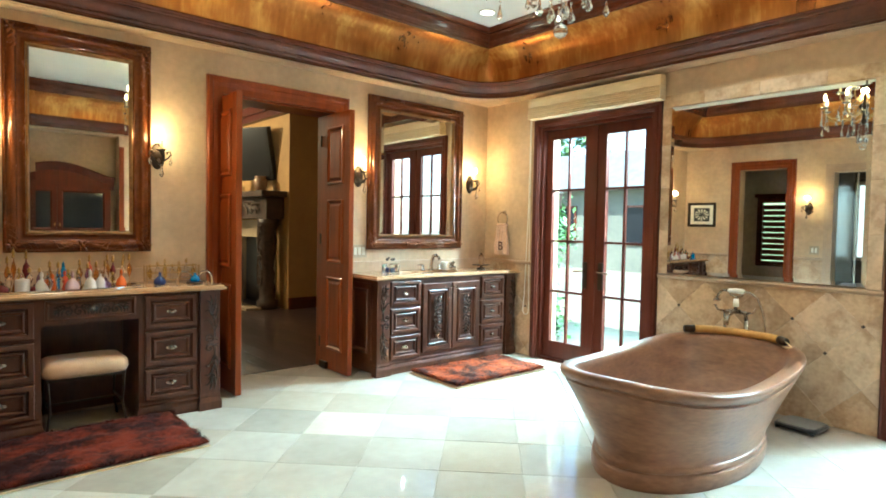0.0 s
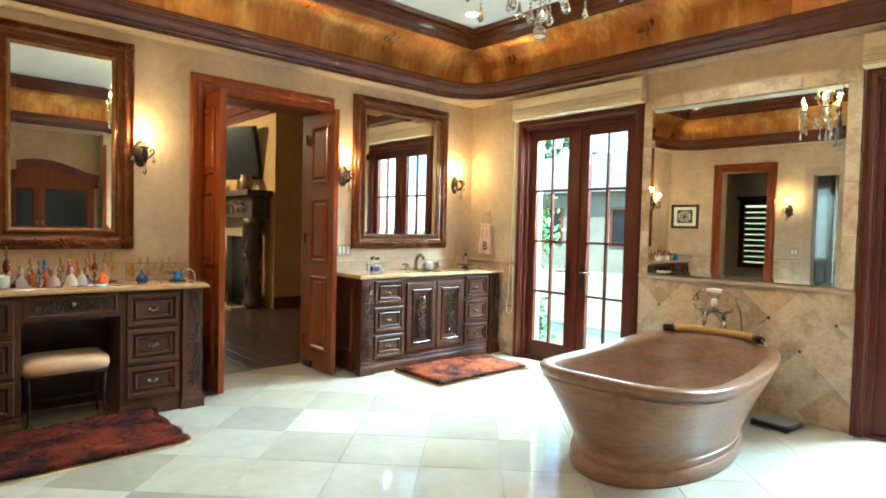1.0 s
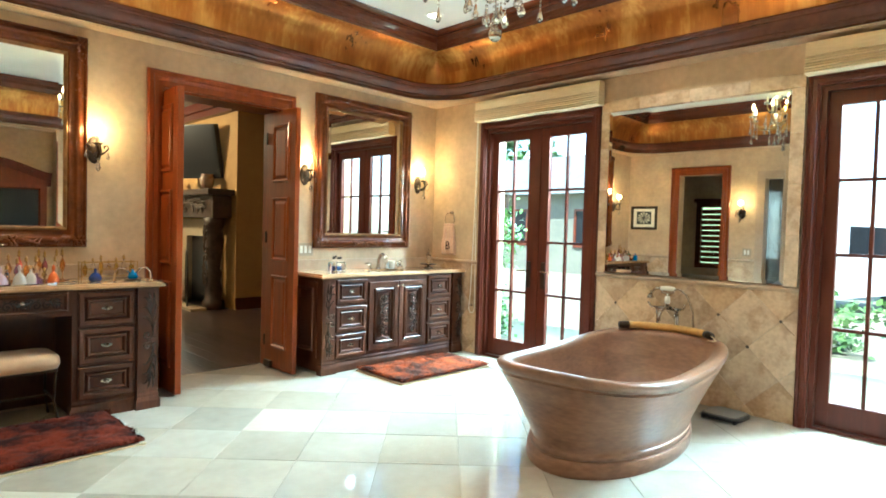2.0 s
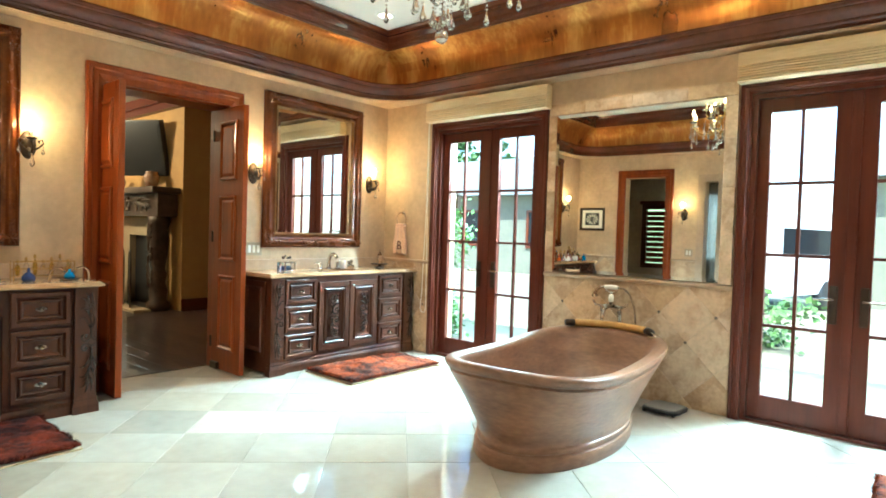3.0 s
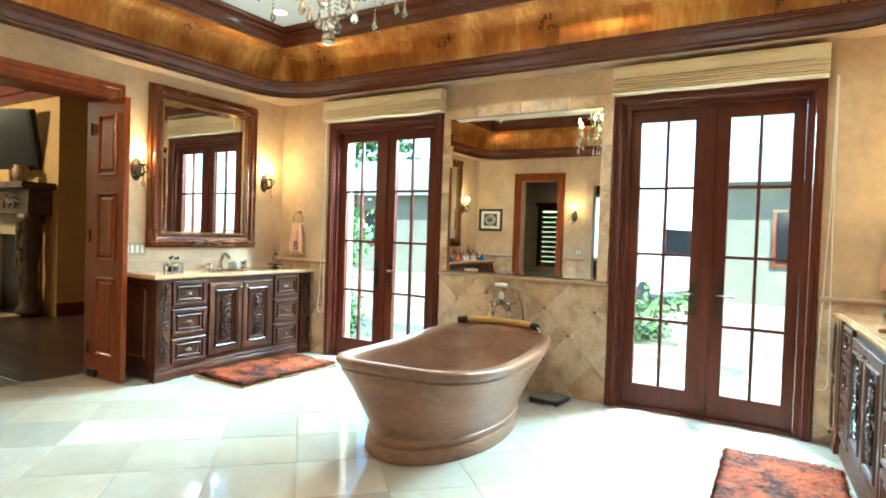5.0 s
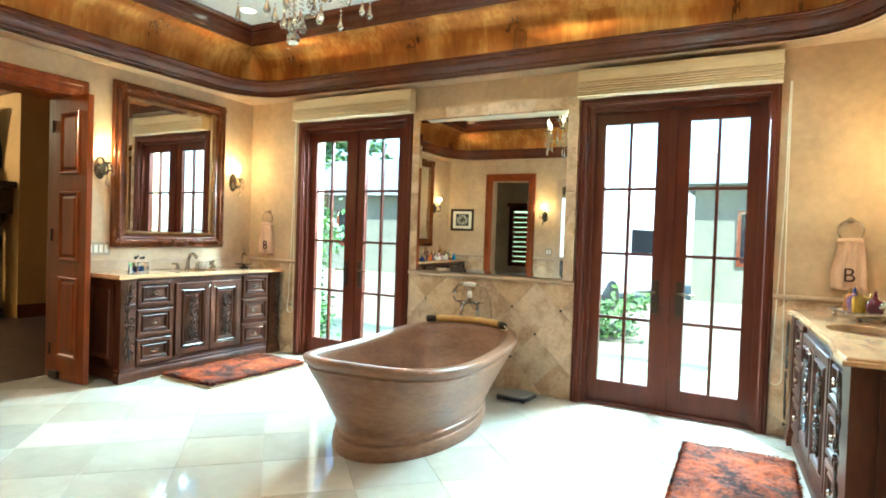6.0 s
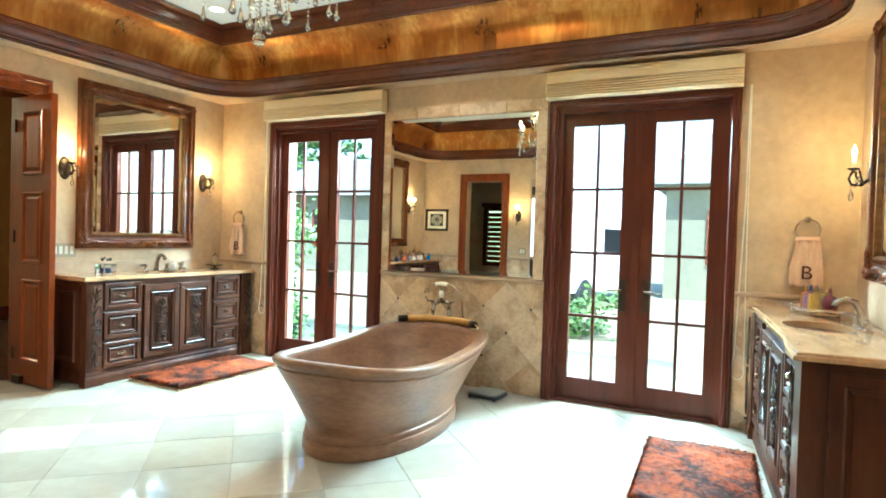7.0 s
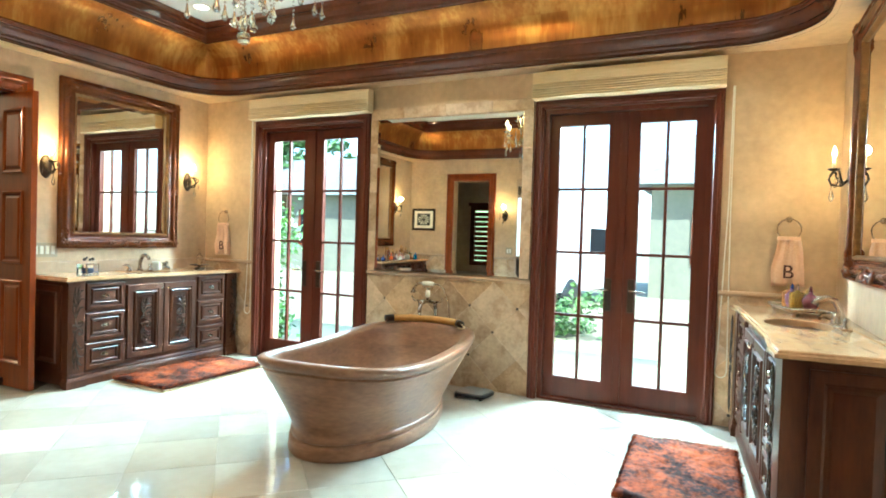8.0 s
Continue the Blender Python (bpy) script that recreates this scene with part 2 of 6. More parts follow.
def lathe(bm, profile, n=20, cx=0, cy=0, sx=1.0, sy=1.0, m=None):
    rings = []
    for r, z in profile:
        if r < 1e-5:
            rings.append([bm.verts.new((cx, cy, z))])
        else:
            rings.append([bm.verts.new((cx + sx * r * math.cos(2 * math.pi * i / n), cy + sy * r * math.sin(2 * math.pi * i / n), z)) for i in range(n)])
    for a, b in zip(rings, rings[1:]):
        for i in range(n):
            j = (i + 1) % n
            if len(a) == 1 and len(b) > 1:
                bm.faces.new((a[0], b[j], b[i]))
            elif len(b) == 1 and len(a) > 1:
                bm.faces.new((a[i], a[j], b[0]))
            elif len(a) > 1:
                bm.faces.new((a[i], a[j], b[j], b[i]))
    if m:
        bmesh.ops.transform(bm, matrix=m, verts=[v for r in rings for v in r])
    return bm


def L(profile, **k):
    return lathe(bmesh.new(), profile, **k)


def tube(bm, pts, radii, n=8):
    """A round bar along points; radii one number or one for each point."""
    pts = [Vector(p) for p in pts]
    if not isinstance(radii, (list, tuple)):
        radii = [radii] * len(pts)
    rings, ref = [], Vector((0.13, 0.29, 0.95))
    for i, p in enumerate(pts):
        d = (pts[min(i + 1, len(pts) - 1)] - pts[max(i - 1, 0)]).normalized()
        side = d.cross(ref)
        if side.length < 0.05:
            side = d.cross(Vector((1, 0, 0)))
        side.normalize()
        up = side.cross(d)
        rings.append([bm.verts.new(p + radii[i] * (math.cos(2 * math.pi * k / n) * side + math.sin(2 * math.pi * k / n) * up)) for k in range(n)])
    for a, b in zip(rings, rings[1:]):
        for k in range(n):
            j = (k + 1) % n
            bm.faces.new((a[k], a[j], b[j], b[k]))
    bm.faces.new(rings[0])
    bm.faces.new(rings[-1][::-1])
    return bm


def T(pts, radii, n=8):
    return tube(bmesh.new(), pts, radii, n)


def moulding(bm, corners, profile, closed=True):
    """A mitred moulding in the local xz plane. corners: (x, z) anticlockwise; profile: (inward, towards the viewer)."""
    n = len(corners)
    rings = []
    for i in range(n):
        p = Vector(corners[i])
        a = (p - Vector(corners[i - 1])).normalized() if closed or i > 0 else None
        b = (Vector(corners[(i + 1) % n]) - p).normalized() if closed or i < n - 1 else None
        a, b = a or b, b or a
        na, nb = Vector((-a.y, a.x)), Vector((-b.y, b.x))
        m = (na + nb) / (1 + na.dot(nb))
        rings.append([bm.verts.new((p.x + m.x * u, -v, p.y + m.y * u)) for u, v in profile])
    for i in range(n if closed else n - 1):
        a, b = rings[i], rings[(i + 1) % n]
        for k in range(len(profile) - 1):
            bm.faces.new((a[k], b[k], b[k + 1], a[k + 1]))
    if not closed:
        bm.faces.new(rings[0])
        bm.faces.new(rings[-1][::-1])
    return bm


def rect(x0, x1, z0, z1):
    return [(x0, z0), (x1, z0), (x1, z1), (x0, z1)]


def wall(name, m, length, top, openings, thick, material, label):
    """A wall along local x from 0, its face at local y = 0, with openings (x0, x1, z0, z1)."""
    bm = bmesh.new()
    xs = sorted({0, length, *[v for o in openings for v in o[:2]]})
    for x0, x1 in zip(xs, xs[1:]):
        zs = [0.0]
        for o in openings:
            if o[0] <= x0 and x1 <= o[1]:
                zs += [o[2], o[3]]
        zs.append(top)
        for z0, z1 in zip(zs[::2], zs[1::2]):
            if z1 - z0 > 1e-4:
                box(bm, x0, x1, 0, thick, z0, z1)
    bmesh.ops.remove_doubles(bm, verts=bm.verts, dist=1e-5)
    ob = part(name, bm, material)
    ob.matrix_world = m
    return tagged(ob, label, "wall", kind="structure")


def clip(poly, x0, x1, z0, z1):
    for ax, lim, keep in ((0, x0, 1), (0, x1, -1), (1, z0, 1), (1, z1, -1)):
        out = []
        for a, b in zip(poly, poly[1:] + poly[:1]):
            ia, ib = (a[ax] - lim) * keep >= -1e-9, (b[ax] - lim) * keep >= -1e-9
            if ia:
                out.append(a)
            if ia != ib:
                t = (lim - a[ax]) / (b[ax] - a[ax])
                out.append((a[0] + t * (b[0] - a[0]), a[1] + t * (b[1] - a[1])))
        poly = out
        if len(poly) < 3:
            return []
    clean = [p for p, q in zip(poly, poly[1:] + poly[:1]) if math.dist(p, q) > 1e-4]
    return clean if len(clean) > 2 else []


def shrink(poly, gap):
    c = (sum(p[0] for p in poly) / len(poly), sum(p[1] for p in poly) / len(poly))
    r = max(math.dist(p, c) for p in poly)
    k = max(0.1, 1 - gap / max(r * 0.7, 1e-3))
    return [(c[0] + (p[0] - c[0]) * k, c[1] + (p[1] - c[1]) * k) for p in poly]


def slab(poly, place, h0, h1, edge=0.0015):
    """A flat piece over a polygon with eased edges; place(u, v, h) gives the point."""
    bm = bmesh.new()
    top = shrink(poly, edge)
    r0 = [bm.verts.new(place(*p, h0)) for p in poly]
    r1 = [bm.verts.new(place(*p, h1 - edge)) for p in poly]
    r2 = [bm.verts.new(place(*p, h1)) for p in top]
    n = len(poly)
    for a, b in ((r0, r1), (r1, r2)):
        for i in range(n):
            bm.faces.new((a[i], a[(i + 1) % n], b[(i + 1) % n], b[i]))
    bm.faces.new(r2)
    return bm


EAST = lambda y, z=0.0, off=0.0: pose(XE - off, y, z, 0, 0, -90)
NORTH = lambda x, z=0.0, off=0.0: pose(x, YN - off, z)
SOUTH = lambda x, z=0.0, off=0.0: pose(x, YS + off, z, 0, 0, 180)
WEST = lambda y, z=0.0, off=0.0: pose(XWEST + off, y, z, 0, 0, 90)

# ---- walls, cornice, ceiling ----
DOOR_X0, DOOR_X1, DOOR_H = 4.22, 5.24, 2.36
FRENCH = ((1.343, 0.0), (-1.66, 0.0))
FW, FH = 1.25, 2.365
wall_east = wall("wall_east", pose(XE, YN + 0.3, 0, 0, 0, -90), YN - YS + 0.6, 3.6,
                 [(YN + 0.3 - c - FW / 2, YN + 0.3 - c + FW / 2, 0, FH) for c, _ in FRENCH], 0.30, PLASTER, "warm tan glazed plaster wall with two french door openings")
wall_north = wall("wall_north", pose(XWEST, YN, 0), XE - XWEST, 3.6, [(DOOR_X0 - XWEST, DOOR_X1 - XWEST, 0, DOOR_H)], 0.28, PLASTER, "warm tan glazed plaster wall with a doorway")
wall_south = wall("wall_south", pose(XE, YS, 0, 0, 0, 180), XE - XWEST, 3.6, [(XE - 4.70, XE - 2.60, 0, 2.66)], 0.2, PLASTER, "warm tan glazed plaster wall with an armoire niche")
WD0, WD1 = 1.22, 1.89
wall_west = wall("wall_west", pose(XWEST, YS - 0.2, 0, 0, 0, 90), YN - YS + 0.48, 3.6,
                 [(WD0 - YS + 0.2, WD1 - YS + 0.2, 0, 2.31), (0.0 - YS + 0.2, 0.60 - YS + 0.2, 0.05, 2.22)], 0.2, PLASTER, "warm tan glazed plaster wall with a doorway and glazed shower")


def ring(d, radius, n=13):
    x0, x1, y0, y1 = XWEST + d, XE - d, YS + d, YN - d
    r = max(radius, 0.001)
    out = []
    for cx, cy, a in ((x1 - r, y1 - r, 0), (x0 + r, y1 - r, 90), (x0 + r, y0 + r, 180), (x1 - r, y0 + r, 270)):
        out += [(cx + r * math.cos(radians(a + 90 * i / (n - 1))), cy + r * math.sin(radians(a + 90 * i / (n - 1)))) for i in range(n)]
    return out


def band(profile):
    bm = bmesh.new()
    rings = [[bm.verts.new((x, y, z)) for x, y in ring(d, r)] for d, z, r in profile]
    n = len(rings[0])
    for a, b in zip(rings, rings[1:]):
        for i in range(n):
            bm.faces.new((a[i], a[(i + 1) % n], b[(i + 1) % n], b[i]))
    return bm


D0, R0 = 0.15, 0.50
soffit = tagged(part("soffit", band([(0.0, TOP, 0), (D0 + 0.03, TOP, R0)]), PLASTER), "tan plaster soffit below the crown moulding", "soffit", kind="structure")
LOWER = [(0.0, 0.0), (0.0, 0.016), (0.006, 0.022), (0.012, 0.024), (0.012, 0.034), (0.022, 0.046), (0.024, 0.056), (0.032, 0.058), (0.040, 0.072), (0.056, 0.086), (0.072, 0.112), (0.074, 0.122), (0.084, 0.124), (0.090, 0.130), (0.092, 0.138), (0.102, 0.141), (0.107, 0.150), (0.104, 0.158), (0.085, 0.166)]
crown = tagged(part("crown_moulding", band([(D0 + d, TOP + z - 0.002, max(R0 - d, 0.01)) for d, z in LOWER]), DARK_WOOD, crease=28), "dark stained wood crown moulding with rounded corners", "moulding", kind="structure")
COVE0, COVE1 = (D0 + 0.09, TOP + 0.16), (D0 + 0.34, CEIL - 0.13)
cove_profile = []
for i in range(19):
    a = radians(90 * i / 18)
    d = COVE0[0] + (COVE1[0] - COVE0[0]) * (1 - math.cos(a))
    z = COVE0[1] + (COVE1[1] - COVE0[1]) * math.sin(a)
    cove_profile.append((d, z, max(0.004, (R0 - d) * (1 - i / 12))))
cove = tagged(part("cove", band(cove_profile), GOLD_LEAF, crease=32), "curved cove glazed in bronze and gold brushwork", "cove", kind="structure")
UPPER = [(-0.02, -0.02), (-0.004, -0.035), (0.010, -0.034), (0.018, -0.026), (0.020, -0.012), (0.030, -0.008), (0.034, 0.006), (0.045, 0.02), (0.048, 0.066), (0.058, 0.072), (0.062, 0.082), (0.075, 0.084), (0.080, 0.100), (0.092, 0.106), (0.115, 0.125)]
upper = tagged(part("upper_moulding", band([(COVE1[0] + d, COVE1[1] + z, 0.004) for d, z in UPPER]), DARK_WOOD), "dark wood moulding framing the white ceiling", "moulding", kind="structure")
ceiling = tagged(part("ceiling", B(XWEST - 0.2, XE + 0.3, YS - 0.2, YN + 0.28, CEIL, CEIL + 0.2), CEILING), "flat white painted ceiling with recessed lights", "ceiling", kind="structure")
roof_cap = tagged(part("roof_slab", B(XWEST - 0.3, XE + 0.9, YS - 0.3, YN + 0.3, 3.62, 3.8), STUCCO), "flat roof slab closing the bathroom", "roof", kind="structure")

# floor bed; its tiles come last
floor = tagged(part("floor", B(XWEST - 0.2, XE + 0.3, YS - 0.2, YN + 0.28, -0.12, -0.004), GROUT), "polished cream marble tiles laid on the diagonal", "floor", kind="structure")


# ---- doors and windows ----
def french_door(index, yc):
    w = thing("window_%d" % index, EAST(yc), "dark red stained french doors, closed, eight panes a leaf", "french door")
    tagged(w, kind="structure")
    cas = [(0.075, 0.0), (0.075, 0.032), (0.066, 0.040), (0.052, 0.036), (0.042, 0.045), (0.018, 0.045), (0.010, 0.030), (0.0, 0.028), (0.0, 0.0)]
    part("casing", moulding(bmesh.new(), [(FW / 2, 0), (FW / 2, FH), (-FW / 2, FH), (-FW / 2, 0)], [(-u, v) for u, v in cas], closed=False), RED_WOOD, w)
    bm = bmesh.new()
    for x0, x1, z0, z1 in ((-FW / 2, -FW / 2 + 0.035, 0, FH), (FW / 2 - 0.035, FW / 2, 0, FH), (-FW / 2 + 0.035, FW / 2 - 0.035, FH - 0.035, FH), (-FW / 2 + 0.035, FW / 2 - 0.035, 0, 0.02)):
        box(bm, x0, x1, 0.002, 0.16, z0, z1)
    part("window_frame", bm, RED_WOOD, w)
    lw = FW / 2 - 0.037
    for s in (-1, 1):
        x0, x1 = (-lw - 0.001, -0.002) if s < 0 else (0.002, lw + 0.001)
        leaf = part("door_leaf", bmesh.new(), RED_WOOD, w)
        bm = bmesh.new()
        gx0, gx1 = (x0 + 0.078, x1 - 0.118) if s < 0 else (x0 + 0.118, x1 - 0.078)
        gz0, gz1, y0, y1 = 0.19, 2.235, 0.05, 0.095
        box(bm, x0, gx0, y0, y1, 0.022, FH - 0.037)
        box(bm, gx1, x1, y0, y1, 0.022, FH - 0.037)
        box(bm, gx0, gx1, y0 + 0.001, y1 - 0.001, 0.022, gz0)
        box(bm, gx0, gx1, y0 + 0.001, y1 - 0.001, gz1, FH - 0.037)
        if s < 0:
            box(bm, x1 - 0.028, x1 + 0.03, y0 - 0.014, y0, 0.024, FH - 0.038, 0.004)
        bm.to_mesh(leaf.data)
        bm.free()
        xm = (gx0 + gx1) / 2
        part("mullion", B(xm - 0.011, xm + 0.011, y0 + 0.008, y1 - 0.008, gz0, gz1), RED_WOOD, leaf)
        zs = [gz0 + (gz1 - gz0) * k / 4 for k in range(5)]
        for k in (1, 2, 3):
            part("muntin", B(gx0, gx1, y0 + 0.006, y1 - 0.006, zs[k] - 0.011, zs[k] + 0.011), RED_WOOD, leaf)
        for k in range(4):
            for a, b in ((gx0, xm - 0.011), (xm + 0.011, gx1)):
                p = part("pane", B(a, b, y0 + 0.020, y0 + 0.024, zs[k] + (0.011 if k else 0), zs[k + 1] - (0.011 if k < 3 else 0)), PANE, leaf)
                p.visible_shadow = False
        hx = x1 - 0.085 if s < 0 else x0 + 0.085
        part("handle_plate", B(hx - 0.024, hx + 0.024, y0 - 0.010, y0, 0.76, 1.02, 0.008), IRON, leaf, "dark bronze handle plate")
        part("lever", T([(hx, y0 - 0.008, 0.93), (hx, y0 - 0.05, 0.93), (hx + s * 0.02, y0 - 0.055, 0.93), (hx + s * 0.11, y0 - 0.05, 0.925)], [0.010, 0.009, 0.009, 0.007]), NICKEL, leaf, "curved satin lever handle")
    return w


french_door(1, FRENCH[0][0])
french_door(2, FRENCH[1][0])


def roman_shade(yc, wide):
    s = thing("roman_shade", EAST(yc, 2.43, 0.04), "cream linen roman shade gathered up above the french doors", "shade", "roman shades")
    top, d = 0.215, 0.085

    def strip(name, prof, wave):
        bm = bmesh.new()
        cols, rows = 30, []
        for i in range(cols + 1):
            x = -wide / 2 + wide * i / cols
            rows.append([bm.verts.new((x, -(u + wave * math.sin(i * 0.9 + 40 * v)), v + wave * math.sin(i * 0.42 + yc + 9 * v))) for u, v in prof])
        for p, q in zip(rows, rows[1:]):
            for k in range(len(prof)):
                bm.faces.new((p[k], p[(k + 1) % len(prof)], q[(k + 1) % len(prof)], q[k]))
        bm.faces.new(rows[0][::-1])
        bm.faces.new(rows[-1])
        part(name, bm, FABRIC, s)

    strip("valance", [(0.0, top), (d, top), (d + 0.006, top - 0.03), (d + 0.008, top - 0.095), (d - 0.005, top - 0.10), (0.0, top - 0.10)], 0.0012)
    z = top - 0.101
    for k in range(6):
        o = 0.012 + 0.008 * (k % 2) - 0.004 * (k == 5)
        strip("fold", [(0.0, z), (d + o - 0.006, z - 0.002), (d + o, z - 0.009), (d + o - 0.008, z - 0.017), (0.0, z - 0.018)], 0.0022)
        z -= 0.0182
    return s


roman_shade(1.325, 1.44)
roman_shade(-1.66, 1.41)


def pull_cord(yc, drop, s):
    c = thing("pull_cord", EAST(yc, 0, 0.012), "thin cream loop cord hanging from the shade", "cord", "shade cords")
    pts = [(0, 0, 2.45), (0.003 * s, 0, 1.5), (0.018, 0, drop + 0.12)]
    pts += [(0.018 - 0.04 + 0.04 * math.cos(a), 0, drop + 0.05 - 0.05 * math.sin(a)) for a in [math.pi * k / 8 for k in range(9)]]
    pts += [(-0.045, 0, drop + 0.2), (-0.012, 0, 1.6), (-0.008, 0, 2.45)]
    part("cord", T(pts, 0.0045, 6), SWITCH, c)


pull_cord(2.10, 0.43, 1)
pull_cord(-2.42, 0.35, 1)


def door_casing(name, m, w, h, label):
    d = thing(name, m, label, "door frame")
    tagged(d, kind="structure")
    cas = [(0.13, 0.0), (0.13, 0.03), (0.118, 0.042), (0.09, 0.040), (0.08, 0.030), (0.05, 0.034), (0.02, 0.024), (0.0, 0.020), (0.0, 0.0)]
    part("casing", moulding(bmesh.new(), [(w / 2, 0), (w / 2, h), (-w / 2, h), (-w / 2, 0)], [(-u, v) for u, v in cas], closed=False), DOOR_WOOD, d)
    return d


DC = (DOOR_X0 + DOOR_X1) / 2
DW = DOOR_X1 - DOOR_X0
d1 = door_casing("door_1", NORTH(DC), DW, DOOR_H, "red-brown wood double door with panelled leaves standing open")
bm = bmesh.new()
box(bm, -DW / 2, -DW / 2 + 0.02, 0.001, 0.278, 0, DOOR_H)
box(bm, DW / 2 - 0.02, DW / 2, 0.001, 0.278, 0, DOOR_H)
box(bm, -DW / 2 + 0.02, DW / 2 - 0.02, 0.001, 0.278, DOOR_H - 0.02, DOOR_H)
part("jamb", bm, DOOR_WOOD, d1)


def door_leaf(x, angle, s):
    """A panelled leaf hinged at local (x, 0.10); s: the side on which it lies when shut."""
    w, t, h = DW / 2 - 0.022, 0.045, DOOR_H - 0.03
    leaf = part("door_leaf", B(0, w * s if s > 0 else 0.0, -t, 0, 0.012, h, 0.003) if s > 0 else B(-w, 0, -t, 0, 0.012, h, 0.003), DOOR_WOOD, d1)
    leaf.matrix_local = pose(x, 0.15, 0, 0, 0, angle)
    a, b = (0.115, w - 0.10) if s > 0 else (-w + 0.10, -0.115)
    for z0, z1 in ((0.20, 0.86), (0.99, 1.56), (1.70, 2.21)):
        for yy, turn in ((-t, 1), (0, -1)):
            bm = bmesh.new()
            moulding(bm, rect(a, b, z0, z1), [(0.0, 0.0), (0.0, 0.006), (0.008, 0.016), (0.018, 0.014), (0.026, 0.004), (0.034, 0.0), (0.055, 0.010), (0.06, 0.011)])
            box(bm, a + 0.058, b - 0.058, -0.011, 0.0, z0 + 0.058, z1 - 0.058)
            for v in bm.verts:
                v.co.y = yy + v.co.y * turn
            part("panel", bm, DOOR_WOOD, leaf)
    if s < 0:
        part("foot_bolt", B(-0.15, -0.03, 0.0005, 0.03, 0.014, 0.075, 0.006), IRON, leaf, "black iron foot bolt")
    for z in (0.25, 1.2, 2.1):
        part("hinge", L([(0.0, z - 0.05), (0.008, z - 0.05), (0.008, z + 0.05), (0.0, z + 0.05)], n=10, cx=-0.004 * s, cy=0.006), IRON, leaf, "dark bronze hinge")
    return leaf


door_leaf(-DW / 2 + 0.034, -91, 1)
door_leaf(DW / 2 - 0.045, 89.5, -1)

door_casing("door_2", WEST((WD0 + WD1) / 2), WD1 - WD0, 2.31, "red-brown wood casing round an open doorway")


